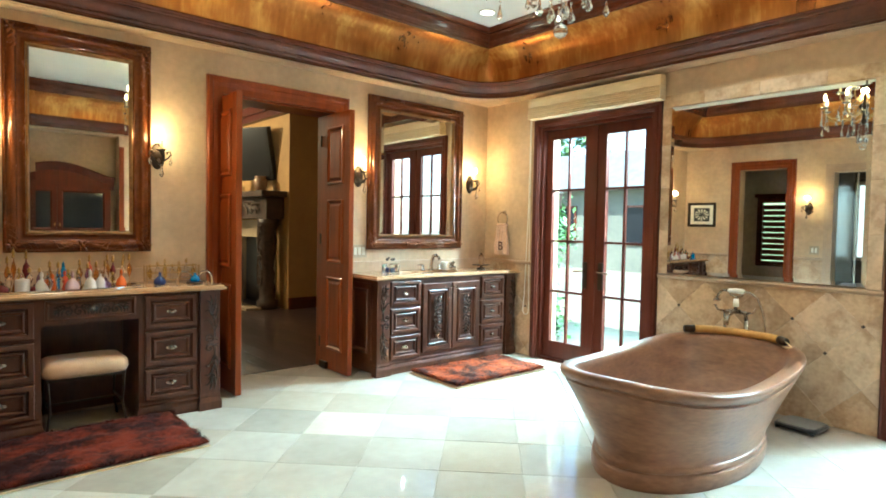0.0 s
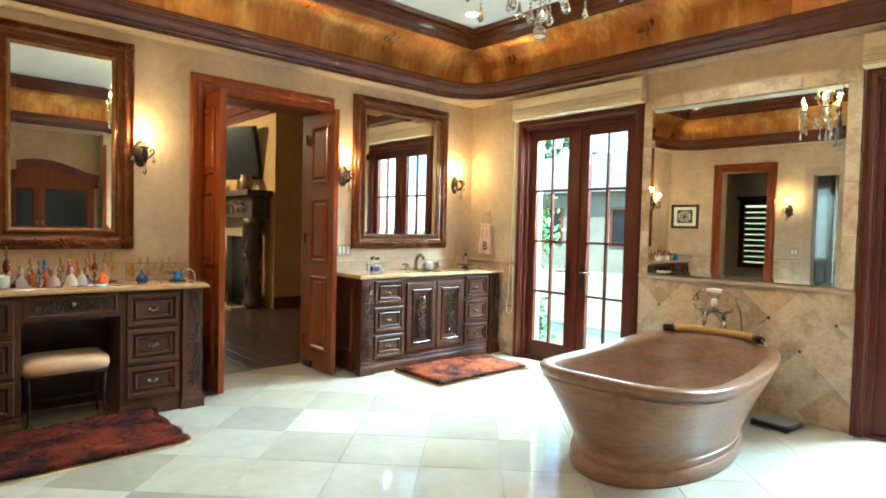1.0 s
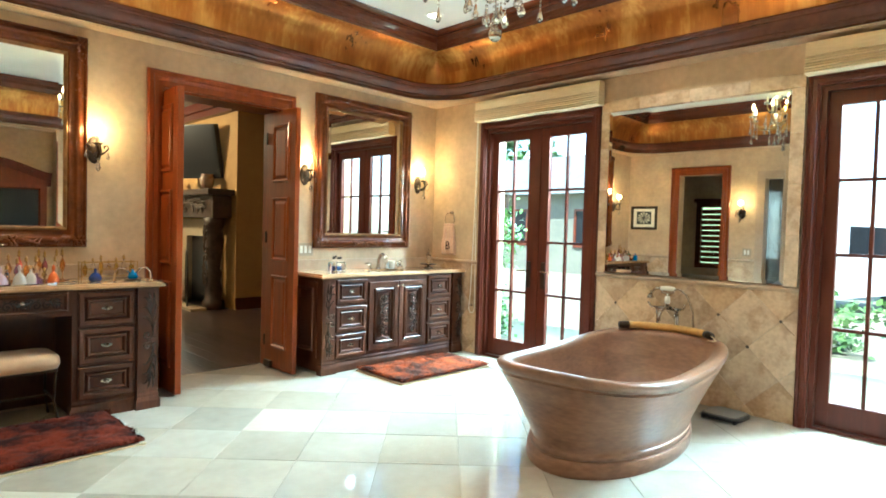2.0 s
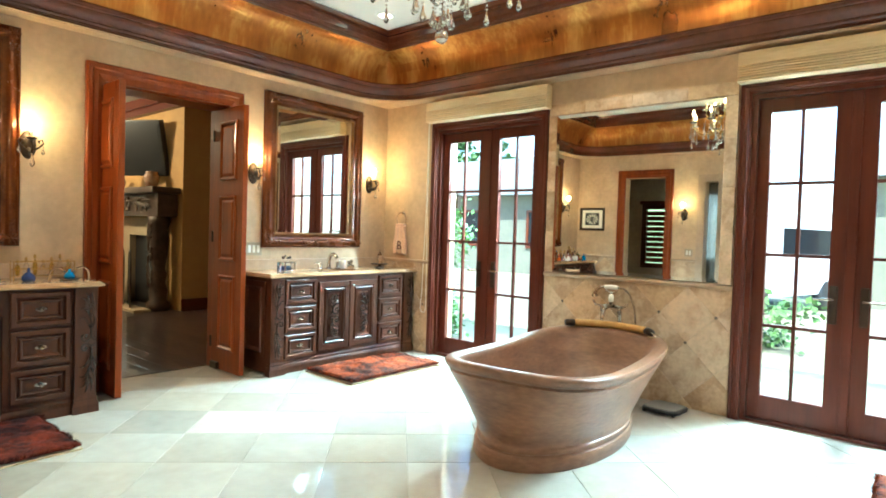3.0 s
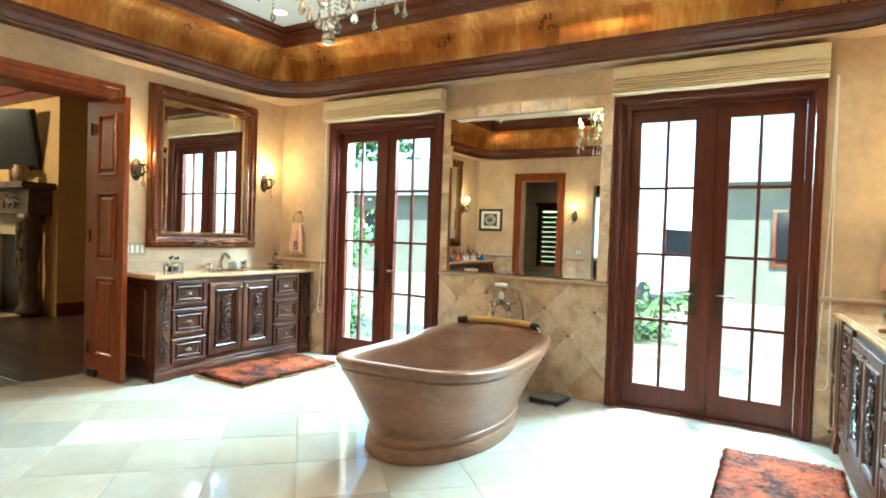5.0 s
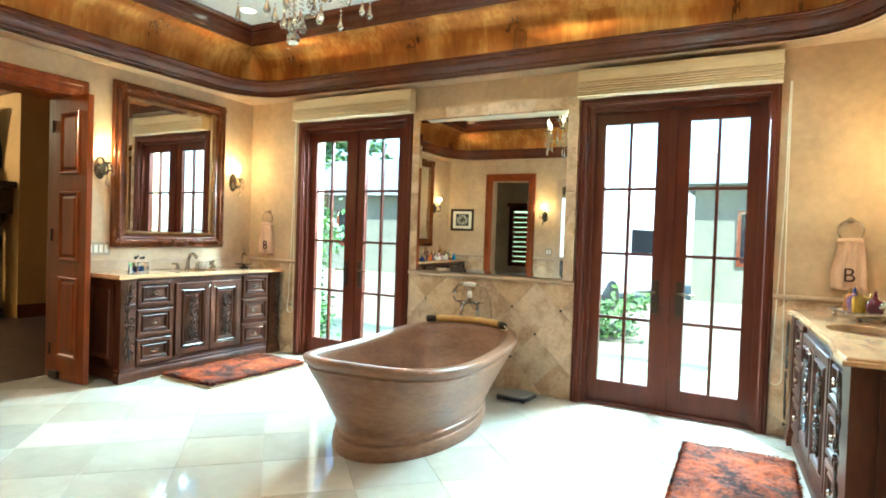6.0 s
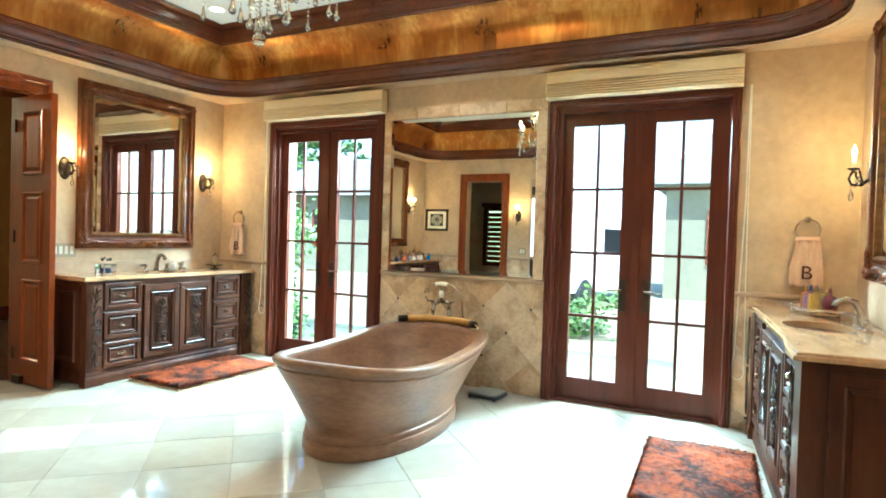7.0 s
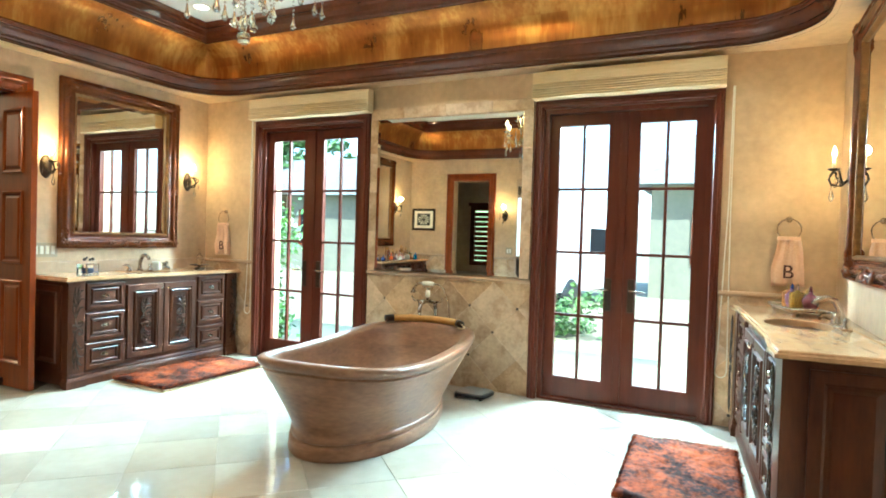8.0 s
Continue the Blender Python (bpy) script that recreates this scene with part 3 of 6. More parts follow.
# ---- mirrors ----
def framed_mirror(m, wide, high, fw, label, crest=True):
    g = thing("framed_mirror", m, label, "mirror", "carved mirrors")
    prof = [(0.0, 0.0), (0.0, 0.026), (0.005, 0.038), (0.012, 0.042), (0.018, 0.036), (0.021, 0.028), (0.027, 0.030), (0.036, 0.044), (0.048, 0.054), (0.057, 0.054), (0.064, 0.046), (0.068, 0.032), (0.076, 0.022), (0.088, 0.018), (0.097, 0.022), (0.101, 0.032), (0.108, 0.036), (0.113, 0.030), (0.115, 0.022)]
    k = (fw - 0.02) / 0.115
    part("frame", moulding(bmesh.new(), rect(-wide / 2, wide / 2, 0, high), [(u * k, v) for u, v in prof]), FRAME_WOOD, g, crease=50)
    part("liner", moulding(bmesh.new(), rect(-wide / 2 + fw - 0.021, wide / 2 - fw + 0.021, fw - 0.021, high - fw + 0.021), [(0.0, 0.012), (0.0, 0.034), (0.006, 0.037), (0.012, 0.034), (0.021, 0.018), (0.024, 0.012)]), LINER_WOOD, g, "thin bronzed inner liner")
    beads = bmesh.new()
    for x0, z0, x1, z1 in ((-wide / 2, 0, wide / 2, 0), (wide / 2, 0, wide / 2, high), (wide / 2, high, -wide / 2, high), (-wide / 2, high, -wide / 2, 0)):
        d = Vector((x1 - x0, z1 - z0))
        n = int(d.length / 0.020)
        u = d.normalized()
        inn = Vector((-u.y, u.x)) * (0.012 * k)
        for i in range(2, n - 1):
            c = Vector((x0, z0)) + d * (i / n) + inn
            bmesh.ops.create_icosphere(beads, subdivisions=1, radius=0.0075, matrix=Matrix.Translation((c.x, -0.041, c.y)))
    part("beading", beads, FRAME_WOOD, g)
    ix, iz = wide / 2 - fw - 0.002, fw + 0.002
    gl = bmesh.new()
    bv = 0.030
    moulding(gl, rect(-ix, ix, iz, high - iz), [(0.0, 0.0155), (bv, 0.0165)])
    gl.faces.new([gl.verts.new(p) for p in ((-ix + bv, -0.0165, iz + bv), (ix - bv, -0.0165, iz + bv), (ix - bv, -0.0165, high - iz - bv), (-ix + bv, -0.0165, high - iz - bv))])
    part("mirror_glass", gl, MIRROR, g, "clear bevelled mirror glass")
    part("backing", B(-ix - 0.03, ix + 0.03, -0.008, 0.0, iz - 0.03, high - iz + 0.03), DARK_WOOD, g)
    # carved leaves on the corners and a crest on the lower rail
    def rosette(bm, x, z, turn):
        for j in range(6):
            a = 2 * math.pi * j / 6 + turn
            p = Vector((x + 0.026 * math.cos(a), -0.052, z + 0.022 * math.sin(a)))
            bmesh.ops.create_icosphere(bm, subdivisions=1, radius=0.020, matrix=Matrix.Translation(p) @ Matrix.Rotation(-a, 4, "Y") @ Matrix.Diagonal((1.3, 0.7, 0.6, 1)))
        bmesh.ops.create_icosphere(bm, subdivisions=1, radius=0.016, matrix=Matrix.Translation((x, -0.058, z)))

    for sx in (-1, 1):
        for zz, up in ((0.05, 1), (high - 0.05, -1)):
            bm = bmesh.new()
            rosette(bm, sx * (wide / 2 - 0.05), zz, sx + up)
            for j in range(3):
                q = 0.03 + 0.035 * j
                tube(bm, [(sx * (wide / 2 - 0.05 - 0.02), -0.05, zz), (sx * (wide / 2 - 0.06 - q), -0.056, zz + up * 0.02), (sx * (wide / 2 - 0.09 - q), -0.05, zz - up * 0.02)], [0.010, 0.011, 0.004], 6)
                tube(bm, [(sx * (wide / 2 - 0.05), -0.05, zz + up * 0.02), (sx * (wide / 2 - 0.07), -0.056, zz + up * (0.01 + q)), (sx * (wide / 2 - 0.03), -0.05, zz + up * (0.04 + q))], [0.010, 0.011, 0.004], 6)
            part("corner_carving", bm, FRAME_WOOD, g, smooth=True)
    if crest:
        bm = bmesh.new()
        rosette(bm, 0.0, 0.045, 0.0)
        for sx in (-1, 1):
            for j in range(4):
                q = 0.03 * j
                tube(bm, [(sx * 0.015, -0.05, 0.045), (sx * (0.05 + q), -0.060, 0.060 - 0.012 * j), (sx * (0.08 + q), -0.054, 0.035 + 0.014 * j)], [0.012, 0.013, 0.004], 6)
        part("crest_carving", bm, FRAME_WOOD, g, smooth=True)
    return g


framed_mirror(NORTH(6.187, 1.105, 0.006), 1.20, 1.47, 0.145, "tall mirror in a dark carved wood frame above the vanity")
framed_mirror(NORTH(3.245, 1.115, 0.006), 0.88, 1.49, 0.145, "tall mirror in a dark carved wood frame above the dressing table")
framed_mirror(SOUTH(5.98, 1.13, 0.006), 1.20, 1.47, 0.145, "tall mirror in a dark carved wood frame above the vanity")

# big bevelled mirror in a stone frame over the tub
MY, MW, MZ0, MZ1 = -0.155, 1.40, 0.985, 2.365
wm = thing("wall_mirror", EAST(MY, 0, 0.012) @ pose(0, 0, 0, 0, 0, 0.9), "wide clear mirror framed by travertine stone above the tub", "mirror")
gl = bmesh.new()
moulding(gl, rect(-MW / 2, MW / 2, MZ0, MZ1), [(0.0, 0.0128), (0.028, 0.014)])
gl.faces.new([gl.verts.new(p) for p in ((-MW / 2 + 0.028, -0.014, MZ0 + 0.028), (MW / 2 - 0.028, -0.014, MZ0 + 0.028), (MW / 2 - 0.028, -0.014, MZ1 - 0.028), (-MW / 2 + 0.028, -0.014, MZ1 - 0.028))])
part("mirror_glass", gl, MIRROR, wm, "clear bevelled mirror glass")
part("backing", B(-MW / 2, MW / 2, -0.007, 0, MZ0, MZ1), DARK_WOOD, wm)

# ---- tub ----
TUB_M = pose(6.032, -0.229, 0, 0, 0, 5.3)
tub = thing("bathtub", TUB_M, "freestanding brown stone bathtub with a rolled rim", "bathtub")


def oval(a, b, z, n=64, p=2.35):
    out = []
    for i in range(n):
        t = 2 * math.pi * i / n
        c, s = math.cos(t), math.sin(t)
        out.append((a * math.copysign(abs(c) ** (2 / p), c), b * math.copysign(abs(s) ** (2 / p), s), z))
    return out


def ovals(bm, levels, cap_end=True):
    rings = [[bm.verts.new(q) for q in oval(*lv)] for lv in levels]
    n = len(rings[0])
    for a, b in zip(rings, rings[1:]):
        for i in range(n):
            bm.faces.new((a[i], a[(i + 1) % n], b[(i + 1) % n], b[i]))
    if cap_end:
        bm.faces.new(rings[-1])
    return bm


TA, TB, TH = 0.960, 0.540, 0.582
LOW_A, LOW_B = 0.764, 0.431
outer = []
for z, k in ((0.0, -0.006), (0.010, 0.0), (0.066, 0.002), (0.078, -0.002), (0.082, -0.014), (0.090, -0.016), (0.094, -0.008), (0.108, -0.004), (0.120, -0.006), (0.124, -0.013), (0.134, -0.014)):
    outer.append((LOW_A + k, LOW_B + k, z, 96, 2.0))
for z, f in ((0.17, 0.05), (0.20, 0.11), (0.28, 0.28), (0.36, 0.46), (0.43, 0.63), (0.49, 0.79), (0.522, 0.87), (0.528, 0.85), (0.536, 0.855), (0.542, 0.90), (0.556, 0.965), (0.570, 0.99), (0.582, 1.0), (0.594, 0.985), (0.602, 0.95)):
    a0, b0 = LOW_A - 0.014, LOW_B - 0.014
    outer.append((a0 + (TA - a0) * f, b0 + (TB - b0) * f, z, 96, 2.0 + 1.4 * f))
for d, z, q in ((0.045, 0.605, 3.5), (0.075, 0.602, 3.7), (0.095, 0.590, 3.8), (0.110, 0.560, 3.7), (0.145, 0.42, 3.4), (0.20, 0.27, 3.0), (0.29, 0.18, 2.7), (0.42, 0.155, 2.5)):
    outer.append((TA - d, TB - d, z, 96, q))
shell = ovals(bmesh.new(), outer)
# the rim sweeps up to both ends, and the foot stands towards the room
for v in shell.verts:
    x, y, z = v.co
    rim = 0.523 + 0.059 * min(1.0, abs(x) / 0.95) ** 2
    up = z if z < 0.134 else 0.134 + (z - 0.134) * (rim - 0.134) / (0.605 - 0.134)
    v.co = (x - 0.105 * max(0.0, 1 - up / 0.5), y, up)
part("tub_shell", shell, TUB, tub, crease=48)

# ---- vanities ----
def carving(w, h, depth, flip=1):
    """Two mirrored acanthus scrolls in a panel w by h of the local xz plane: volutes at the middle, plumes to the ends."""
    bm = bmesh.new()

    def bez(a, b, c, n=9):
        a, b, c = Vector(a), Vector(b), Vector(c)
        return [a * (1 - t) ** 2 + b * 2 * t * (1 - t) + c * t * t for t in [i / (n - 1) for i in range(n)]]

    for s in (-1, 1):
        def bar(pts, radii, lift):
            tube(bm, [(flip * p[0], -depth * lift, s * p[1]) for p in pts], radii, 6)

        def blade(a, b, c, fat, lift=0.58, n=8):
            bar(bez(a, b, c, n), [w * fat * (0.25 + 0.75 * math.sin(math.pi * min(1.0, 0.12 + 0.86 * i / (n - 1)))) for i in range(n)], lift)

        r = min(0.33 * w, 0.15 * h)
        cx, cz, n = 0.12 * w, r * 1.12, 24
        up = h / 2 - cz
        vol = []
        for i in range(n + 1):
            a = math.pi + 2.45 * math.pi * (1 - i / n)
            q = r * (0.10 + 0.90 * i / n)
            vol.append((cx + q * math.cos(a), cz + q * math.sin(a)))
        stem = bez((cx - r, cz), (-0.30 * w, cz + 0.55 * up), (0.20 * w, cz + 0.74 * up), 12)
        pts = vol + [tuple(v) for v in stem[1:]]
        bar(pts, [w * (0.035 + 0.040 * min(1, i / 20) - 0.04 * max(0, i - n) / 11) for i in range(len(pts))], 0.62)
        bmesh.ops.create_icosphere(bm, subdivisions=1, radius=r * 0.20, matrix=Matrix.Translation((flip * cx, -depth * 0.7, s * cz)))
        # long fronds beside the stem, curling over at the tips
        for x, z, mx, mz, ex, ez in ((-0.24, 0.10, 0.10, 0.52, 0.42, 0.40), (-0.20, 0.32, 0.04, 0.74, 0.44, 0.62), (-0.10, 0.52, 0.04, 0.92, 0.40, 0.86), (-0.06, 0.60, -0.10, 0.90, 0.12, 1.0),
                                     (-0.22, 0.16, -0.48, 0.30, -0.40, 0.50), (-0.16, 0.38, -0.46, 0.55, -0.36, 0.78), (-0.08, 0.58, -0.36, 0.74, -0.24, 0.98)):
            blade((x * w, cz + z * up), (mx * w, cz + mz * up), (ex * w, cz + ez * up), 0.072)
        # leaves that fold back beside the volute
        for ex, ez in ((-0.46, 0.30), (-0.45, 0.85)):
            blade((cx - r * 0.95, cz), (-0.26 * w, cz * 0.5), (ex * w, cz * ez), 0.06, 0.55)
    for v in bm.verts:
        v.co.y = min(0.0, v.co.y * 0.9)
    return bm


def knob_mesh():
    bm = bmesh.new()
    lathe(bm, [(0.0, 0.0), (0.006, 0.0), (0.006, 0.012), (0.012, 0.018), (0.015, 0.025), (0.011, 0.032), (0.0, 0.034)], n=12, m=Matrix.Rotation(radians(90), 4, "X"))
    ring1 = []
    for i in range(16):
        a = 2 * math.pi * i / 16
        r = 0.017 + 0.010 * abs(math.cos(a)) ** 6 + 0.003 * abs(math.cos(2 * a))
        ring1.append((r * math.cos(a) * 1.2, r * math.sin(a) * 0.8))
    f = [bm.verts.new((x, -0.004, z)) for x, z in ring1]
    b = [bm.verts.new((x, 0.0, z)) for x, z in ring1]
    bm.faces.new(f)
    for i in range(16):
        bm.faces.new((f[i], f[(i + 1) % 16], b[(i + 1) % 16], b[i]))
    bmesh.ops.recalc_face_normals(bm, faces=bm.faces)
    me = bpy.data.meshes.new("knob")
    bm.to_mesh(me)
    bm.free()
    me.materials.append(NICKEL)
    return me


KNOB = knob_mesh()


def knob(x, y, z, parent):
    o = new("knob", KNOB)
    o.parent = parent
    o.location = (x, y, z)
    return tagged(o, "small silver knob on a shaped backplate")


NEST = [(0.0, 0.0), (0.0, 0.020), (0.006, 0.024), (0.030, 0.024), (0.036, 0.016), (0.040, 0.004), (0.046, 0.003), (0.050, 0.018), (0.056, 0.022), (0.064, 0.018), (0.070, 0.004), (0.080, 0.003)]


def drawer(x0, x1, z0, z1, y, parent, knobs=1):
    bm = bmesh.new()
    k = min(1.0, (z1 - z0) / 0.215)
    moulding(bm, rect(x0, x1, z0, z1), [(u * k, v) for u, v in NEST])
    box(bm, x0 + 0.078 * k, x1 - 0.078 * k, -0.006, 0.0, z0 + 0.078 * k, z1 - 0.078 * k)
    d = part("drawer", bm, VANITY_WOOD, parent)
    d.location = (0, y, 0)
    if knobs:
        knob((x0 + x1) / 2, -0.006, (z0 + z1) / 2, d)
    return d


def cabinet_door(x0, x1, z0, z1, y, side, parent):
    bm = bmesh.new()
    moulding(bm, rect(x0, x1, z0, z1), [(0.0, 0.0), (0.0, 0.020), (0.004, 0.024), (0.052, 0.024), (0.056, 0.010), (0.061, 0.010), (0.064, 0.028), (0.073, 0.033), (0.082, 0.026), (0.087, 0.010), (0.092, 0.010), (0.096, 0.019), (0.104, 0.017), (0.112, 0.006), (0.116, 0.005)])
    box(bm, x0 + 0.114, x1 - 0.114, -0.006, 0.0, z0 + 0.114, z1 - 0.114)
    d = part("door", bm, VANITY_WOOD, parent)
    d.location = (0, y, 0)
    c = part("carving", carving(x1 - x0 - 0.235, z1 - z0 - 0.235, 0.044, side), CARVED, d, "carved acanthus scroll", smooth=True, kind="stuff")
    c.location = ((x0 + x1) / 2, -0.004, (z0 + z1) / 2)
    kx = x1 - 0.028 if side > 0 else x0 + 0.028
    k = part("door_knob", L([(0.0, 0), (0.006, 0), (0.006, 0.012), (0.013, 0.02), (0.012, 0.03), (0.0, 0.033)], n=12, m=Matrix.Rotation(radians(90), 4, "X")), NICKEL, d, "round silver knob", smooth=True)
    k.location = (kx, -0.018, z1 - 0.045)
    return d


def pilaster(x0, x1, y, parent, flip):
    body = part("pilaster", B(x0, x1, y, y + 0.08, 0.0, 0.855), VANITY_WOOD, parent)
    part("plinth_block", moulding_x(x0 - 0.012, x1 + 0.012, y), VANITY_WOOD, body)
    c = part("carving", carving(x1 - x0 - 0.03, 0.68, 0.046, flip), CARVED, body, "carved acanthus scroll", smooth=True, kind="stuff")
    c.location = ((x0 + x1) / 2, y, 0.485)
    return body


BASE = [(0.014, 0.0), (0.014, 0.055), (0.010, 0.07), (0.004, 0.085), (0.006, 0.10), (0.0, 0.118)]


def moulding_x(x0, x1, y, depth=0.06):
    bm = bmesh.new()
    rows = []
    for x, e in ((x0, 1), (x1, -1)):
        rows.append([bm.verts.new((x - e * (u - 0.014), y - u, z)) for u, z in BASE])
    for k in range(len(BASE) - 1):
        bm.faces.new((rows[0][k], rows[1][k], rows[1][k + 1], rows[0][k + 1]))
    for r in rows:
        back = [bm.verts.new((v.co.x, y + depth, v.co.z)) for v in r]
        for k in range(len(BASE) - 1):
            bm.faces.new((r[k], r[k + 1], back[k + 1], back[k]))
    return bm


def vanity(m, wide, deep, label, knee=False):
    v = thing("vanity_cabinet", m, label, "vanity", "carved vanities")
    pw, y = 0.135, 0.03
    dw = 0.335
    if not knee:
        bm = bmesh.new()
        box(bm, 0.012, wide - 0.012, y, deep, 0.02, 0.855)
        part("body", bm, VANITY_WOOD, v)
        part("plinth", moulding_x(pw - 0.02, wide - pw + 0.02, y), VANITY_WOOD, v)
        xa, xb = pw + 0.02, pw + 0.02 + dw
        xc, xd = wide - pw - 0.02 - dw, wide - pw - 0.02
        mid = (xb + xc) / 2
        cabinet_door(xb + 0.03, mid - 0.004, 0.155, 0.80, y, 1, v)
        cabinet_door(mid + 0.004, xc - 0.03, 0.155, 0.80, y, -1, v)
        spans = ((xa, xb), (xc, xd))
    else:
        spans = ((pw + 0.02, pw + 0.02 + dw), (wide - pw - 0.02 - dw, wide - pw - 0.02))
        k0, k1 = spans[0][1] + 0.035, spans[1][0] - 0.035
        for a, b in ((0.012, k0), (k1, wide - 0.012)):
            part("pedestal", B(a, b, y, deep, 0.02, 0.855), VANITY_WOOD, v)
            part("plinth", moulding_x(a + (pw - 0.03 if a < 0.1 else -0.01), b - (pw - 0.03 if b > wide - 0.1 else -0.01), y), VANITY_WOOD, v)
        part("back_panel", B(k0, k1, deep - 0.02, deep, 0.02, 0.855), VANITY_WOOD, v)
        part("apron", B(k0, k1, y, deep - 0.02, 0.69, 0.855), VANITY_WOOD, v)
        d = part("drawer", moulding(bmesh.new(), rect(k0 + 0.02, k1 - 0.02, 0.715, 0.84), [(0.0, 0.0), (0.0, 0.016), (0.012, 0.020), (0.02, 0.010), (0.024, 0.006), (0.062, 0.006)]), VANITY_WOOD, v)
        d.location = (0, y, 0)
        for s in (-1, 1):
            c = part("carving", carving(0.075, (k1 - k0) * 0.40, 0.022, s), CARVED, d, "carved leaf swag", smooth=True, kind="stuff")
            c.matrix_local = pose((k0 + k1) / 2 + s * (k1 - k0) * 0.19, -0.005, 0.777, 0, 90 * s, 0)
        q = part("door_knob", L([(0.0, 0), (0.006, 0), (0.006, 0.02), (0.015, 0.028), (0.014, 0.04), (0.0, 0.044)], n=12, m=Matrix.Rotation(radians(90), 4, "X")), NICKEL, d, "round silver knob", smooth=True)
        q.location = ((k0 + k1) / 2, -0.006, 0.79)
    for a, b in spans:
        for z0, z1 in ((0.130, 0.340), (0.362, 0.592), (0.614, 0.836)):
            drawer(a, b, z0, z1, y, v)
    pilaster(0.0, pw, 0.0, v, 1)
    pilaster(wide - pw, wide, 0.0, v, -1)
    for x in (0.0, wide):
        s = 1 if x == 0 else -1
        bm = bmesh.new()
        moulding(bm, rect(0.10, deep - 0.04, 0.14, 0.82), [(0.0, 0.0), (0.0, 0.009), (0.05, 0.009), (0.058, 0.020), (0.07, 0.013), (0.086, 0.0)])
        for w in bm.verts:
            w.co = Vector((x + 0.012 * s + w.co.y * s, w.co.x, w.co.z))
        part("end_panel", bm, VANITY_WOOD, v)
    return v


def countertop(m, wide, deep, sink, label, splash=True):
    c = thing("countertop", m, label, "countertop", "stone countertops")
    o, z0, z1, pw = 0.035, 0.856, 0.892, 0.15
    # breakfront outline over the pilasters
    front = [(-o, -o), (pw, -o), (pw + 0.02, -0.005), (wide - pw - 0.02, -0.005), (wide - pw, -o), (wide + o, -o)]
    outline = front + [(wide + o, deep), (-o, deep)]
    cx, cy, rx, ry = wide / 2, deep * 0.48, 0.23, 0.165
    bm = bmesh.new()
    n = 72
    pts = []
    for i in range(n):
        a = 2 * math.pi * i / n
        dx, dy = math.cos(a), math.sin(a)
        best = None
        for p, q in zip(outline, outline[1:] + outline[:1]):
            ex, ey = q[0] - p[0], q[1] - p[1]
            den = dx * ey - dy * ex
            if abs(den) < 1e-9:
                continue
            t = ((p[0] - cx) * ey - (p[1] - cy) * ex) / den
            u = ((p[0] - cx) * dy - (p[1] - cy) * dx) / den
            if t > 0 and -1e-6 <= u <= 1 + 1e-6 and (best is None or t < best):
                best = t
        pts.append((cx + dx * best, cy + dy * best))
    # corners exactly
    for p in outline:
        k = min(range(n), key=lambda i: math.dist(pts[i], p))
        pts[k] = p
    def loop(k, z):
        return [bm.verts.new((cx + (p[0] - cx) * k[0], cy + (p[1] - cy) * k[1], z)) for p in pts]
    kx, ky = 1 - 0.012 / (wide / 2), 1 - 0.012 / (deep / 2)
    loops = [loop((kx, ky), z0), loop((1, 1), z0 + 0.004), loop((1, 1), z0 + 0.020), loop((kx, ky), z0 + 0.024), loop((kx, ky), z1 - 0.005), loop((1 - 0.017 / (wide / 2), 1 - 0.017 / (deep / 2)), z1)]
    if sink:
        for r, z in ((1.0, z1), (0.985, z1 - 0.004), (0.98, z0)):
            loops.append([bm.verts.new((cx + rx * r * math.cos(2 * math.pi * i / n), cy + ry * r * math.sin(2 * math.pi * i / n), z)) for i in range(n)])
    for a, b in zip(loops, loops[1:]):
        for i in range(n):
            bm.faces.new((a[i], a[(i + 1) % n], b[(i + 1) % n], b[i]))
    if not sink:
        bm.faces.new(loops[-1])
    part("slab", bm, COUNTER, c)
    if splash:
        part("backsplash", B(-o, wide + o, deep - 0.022, deep, z1 - 0.002, z1 + 0.10, 0.004), TRIM_STONE, c, "stone backsplash")
    if sink:
        bm = bmesh.new()
        lathe(bm, [(1.0, z0 - 0.001), (0.97, z0 - 0.03), (0.86, z0 - 0.08), (0.6, z0 - 0.12), (0.25, z0 - 0.135), (0.0, z0 - 0.136)], n=40, cx=cx, cy=cy, sx=rx, sy=ry)
        part("basin", bm, mat_basin, c, "gilded oval basin", smooth=True)
    return c


mat_basin = mat("gilded_basin", (0.90, 0.56, 0.13), 0.25, 0.2, var=(0.72, 0.42, 0.08), scale=12)
FRONT_N, FRONT_S = 2.255, -2.53
vanity(pose(5.385, FRONT_N, 0), 1.77, YN - FRONT_N, "dark carved wood vanity with six drawers and two doors")
countertop(pose(5.385, FRONT_N, 0), 1.77, YN - FRONT_N, True, "polished tan stone countertop with an oval basin")
vanity(pose(2.43, FRONT_N, 0), 1.59, YN - FRONT_N, "dark carved wood dressing table with a knee space", knee=True)
countertop(pose(2.43, FRONT_N, 0), 1.59, YN - FRONT_N, False, "polished tan stone countertop crowded with perfume bottles")
V3 = pose(7.12, -2.48, 0, 0, 0, 184.3)
vanity(V3, 1.88, 0.455, "dark carved wood vanity with six drawers and two doors")
ct3 = countertop(V3, 1.88, 0.455, True, "polished tan stone countertop with a gilded basin", splash=False)
bm = bmesh.new()
ledge = [(-0.035, 0.4555), (1.84, 0.4555), (-0.035, 0.598)]
lo, hi = [bm.verts.new((x, y, 0.856)) for x, y in ledge], [bm.verts.new((x, y, 0.8915)) for x, y in ledge]
bm.faces.new(lo)
bm.faces.new(hi)
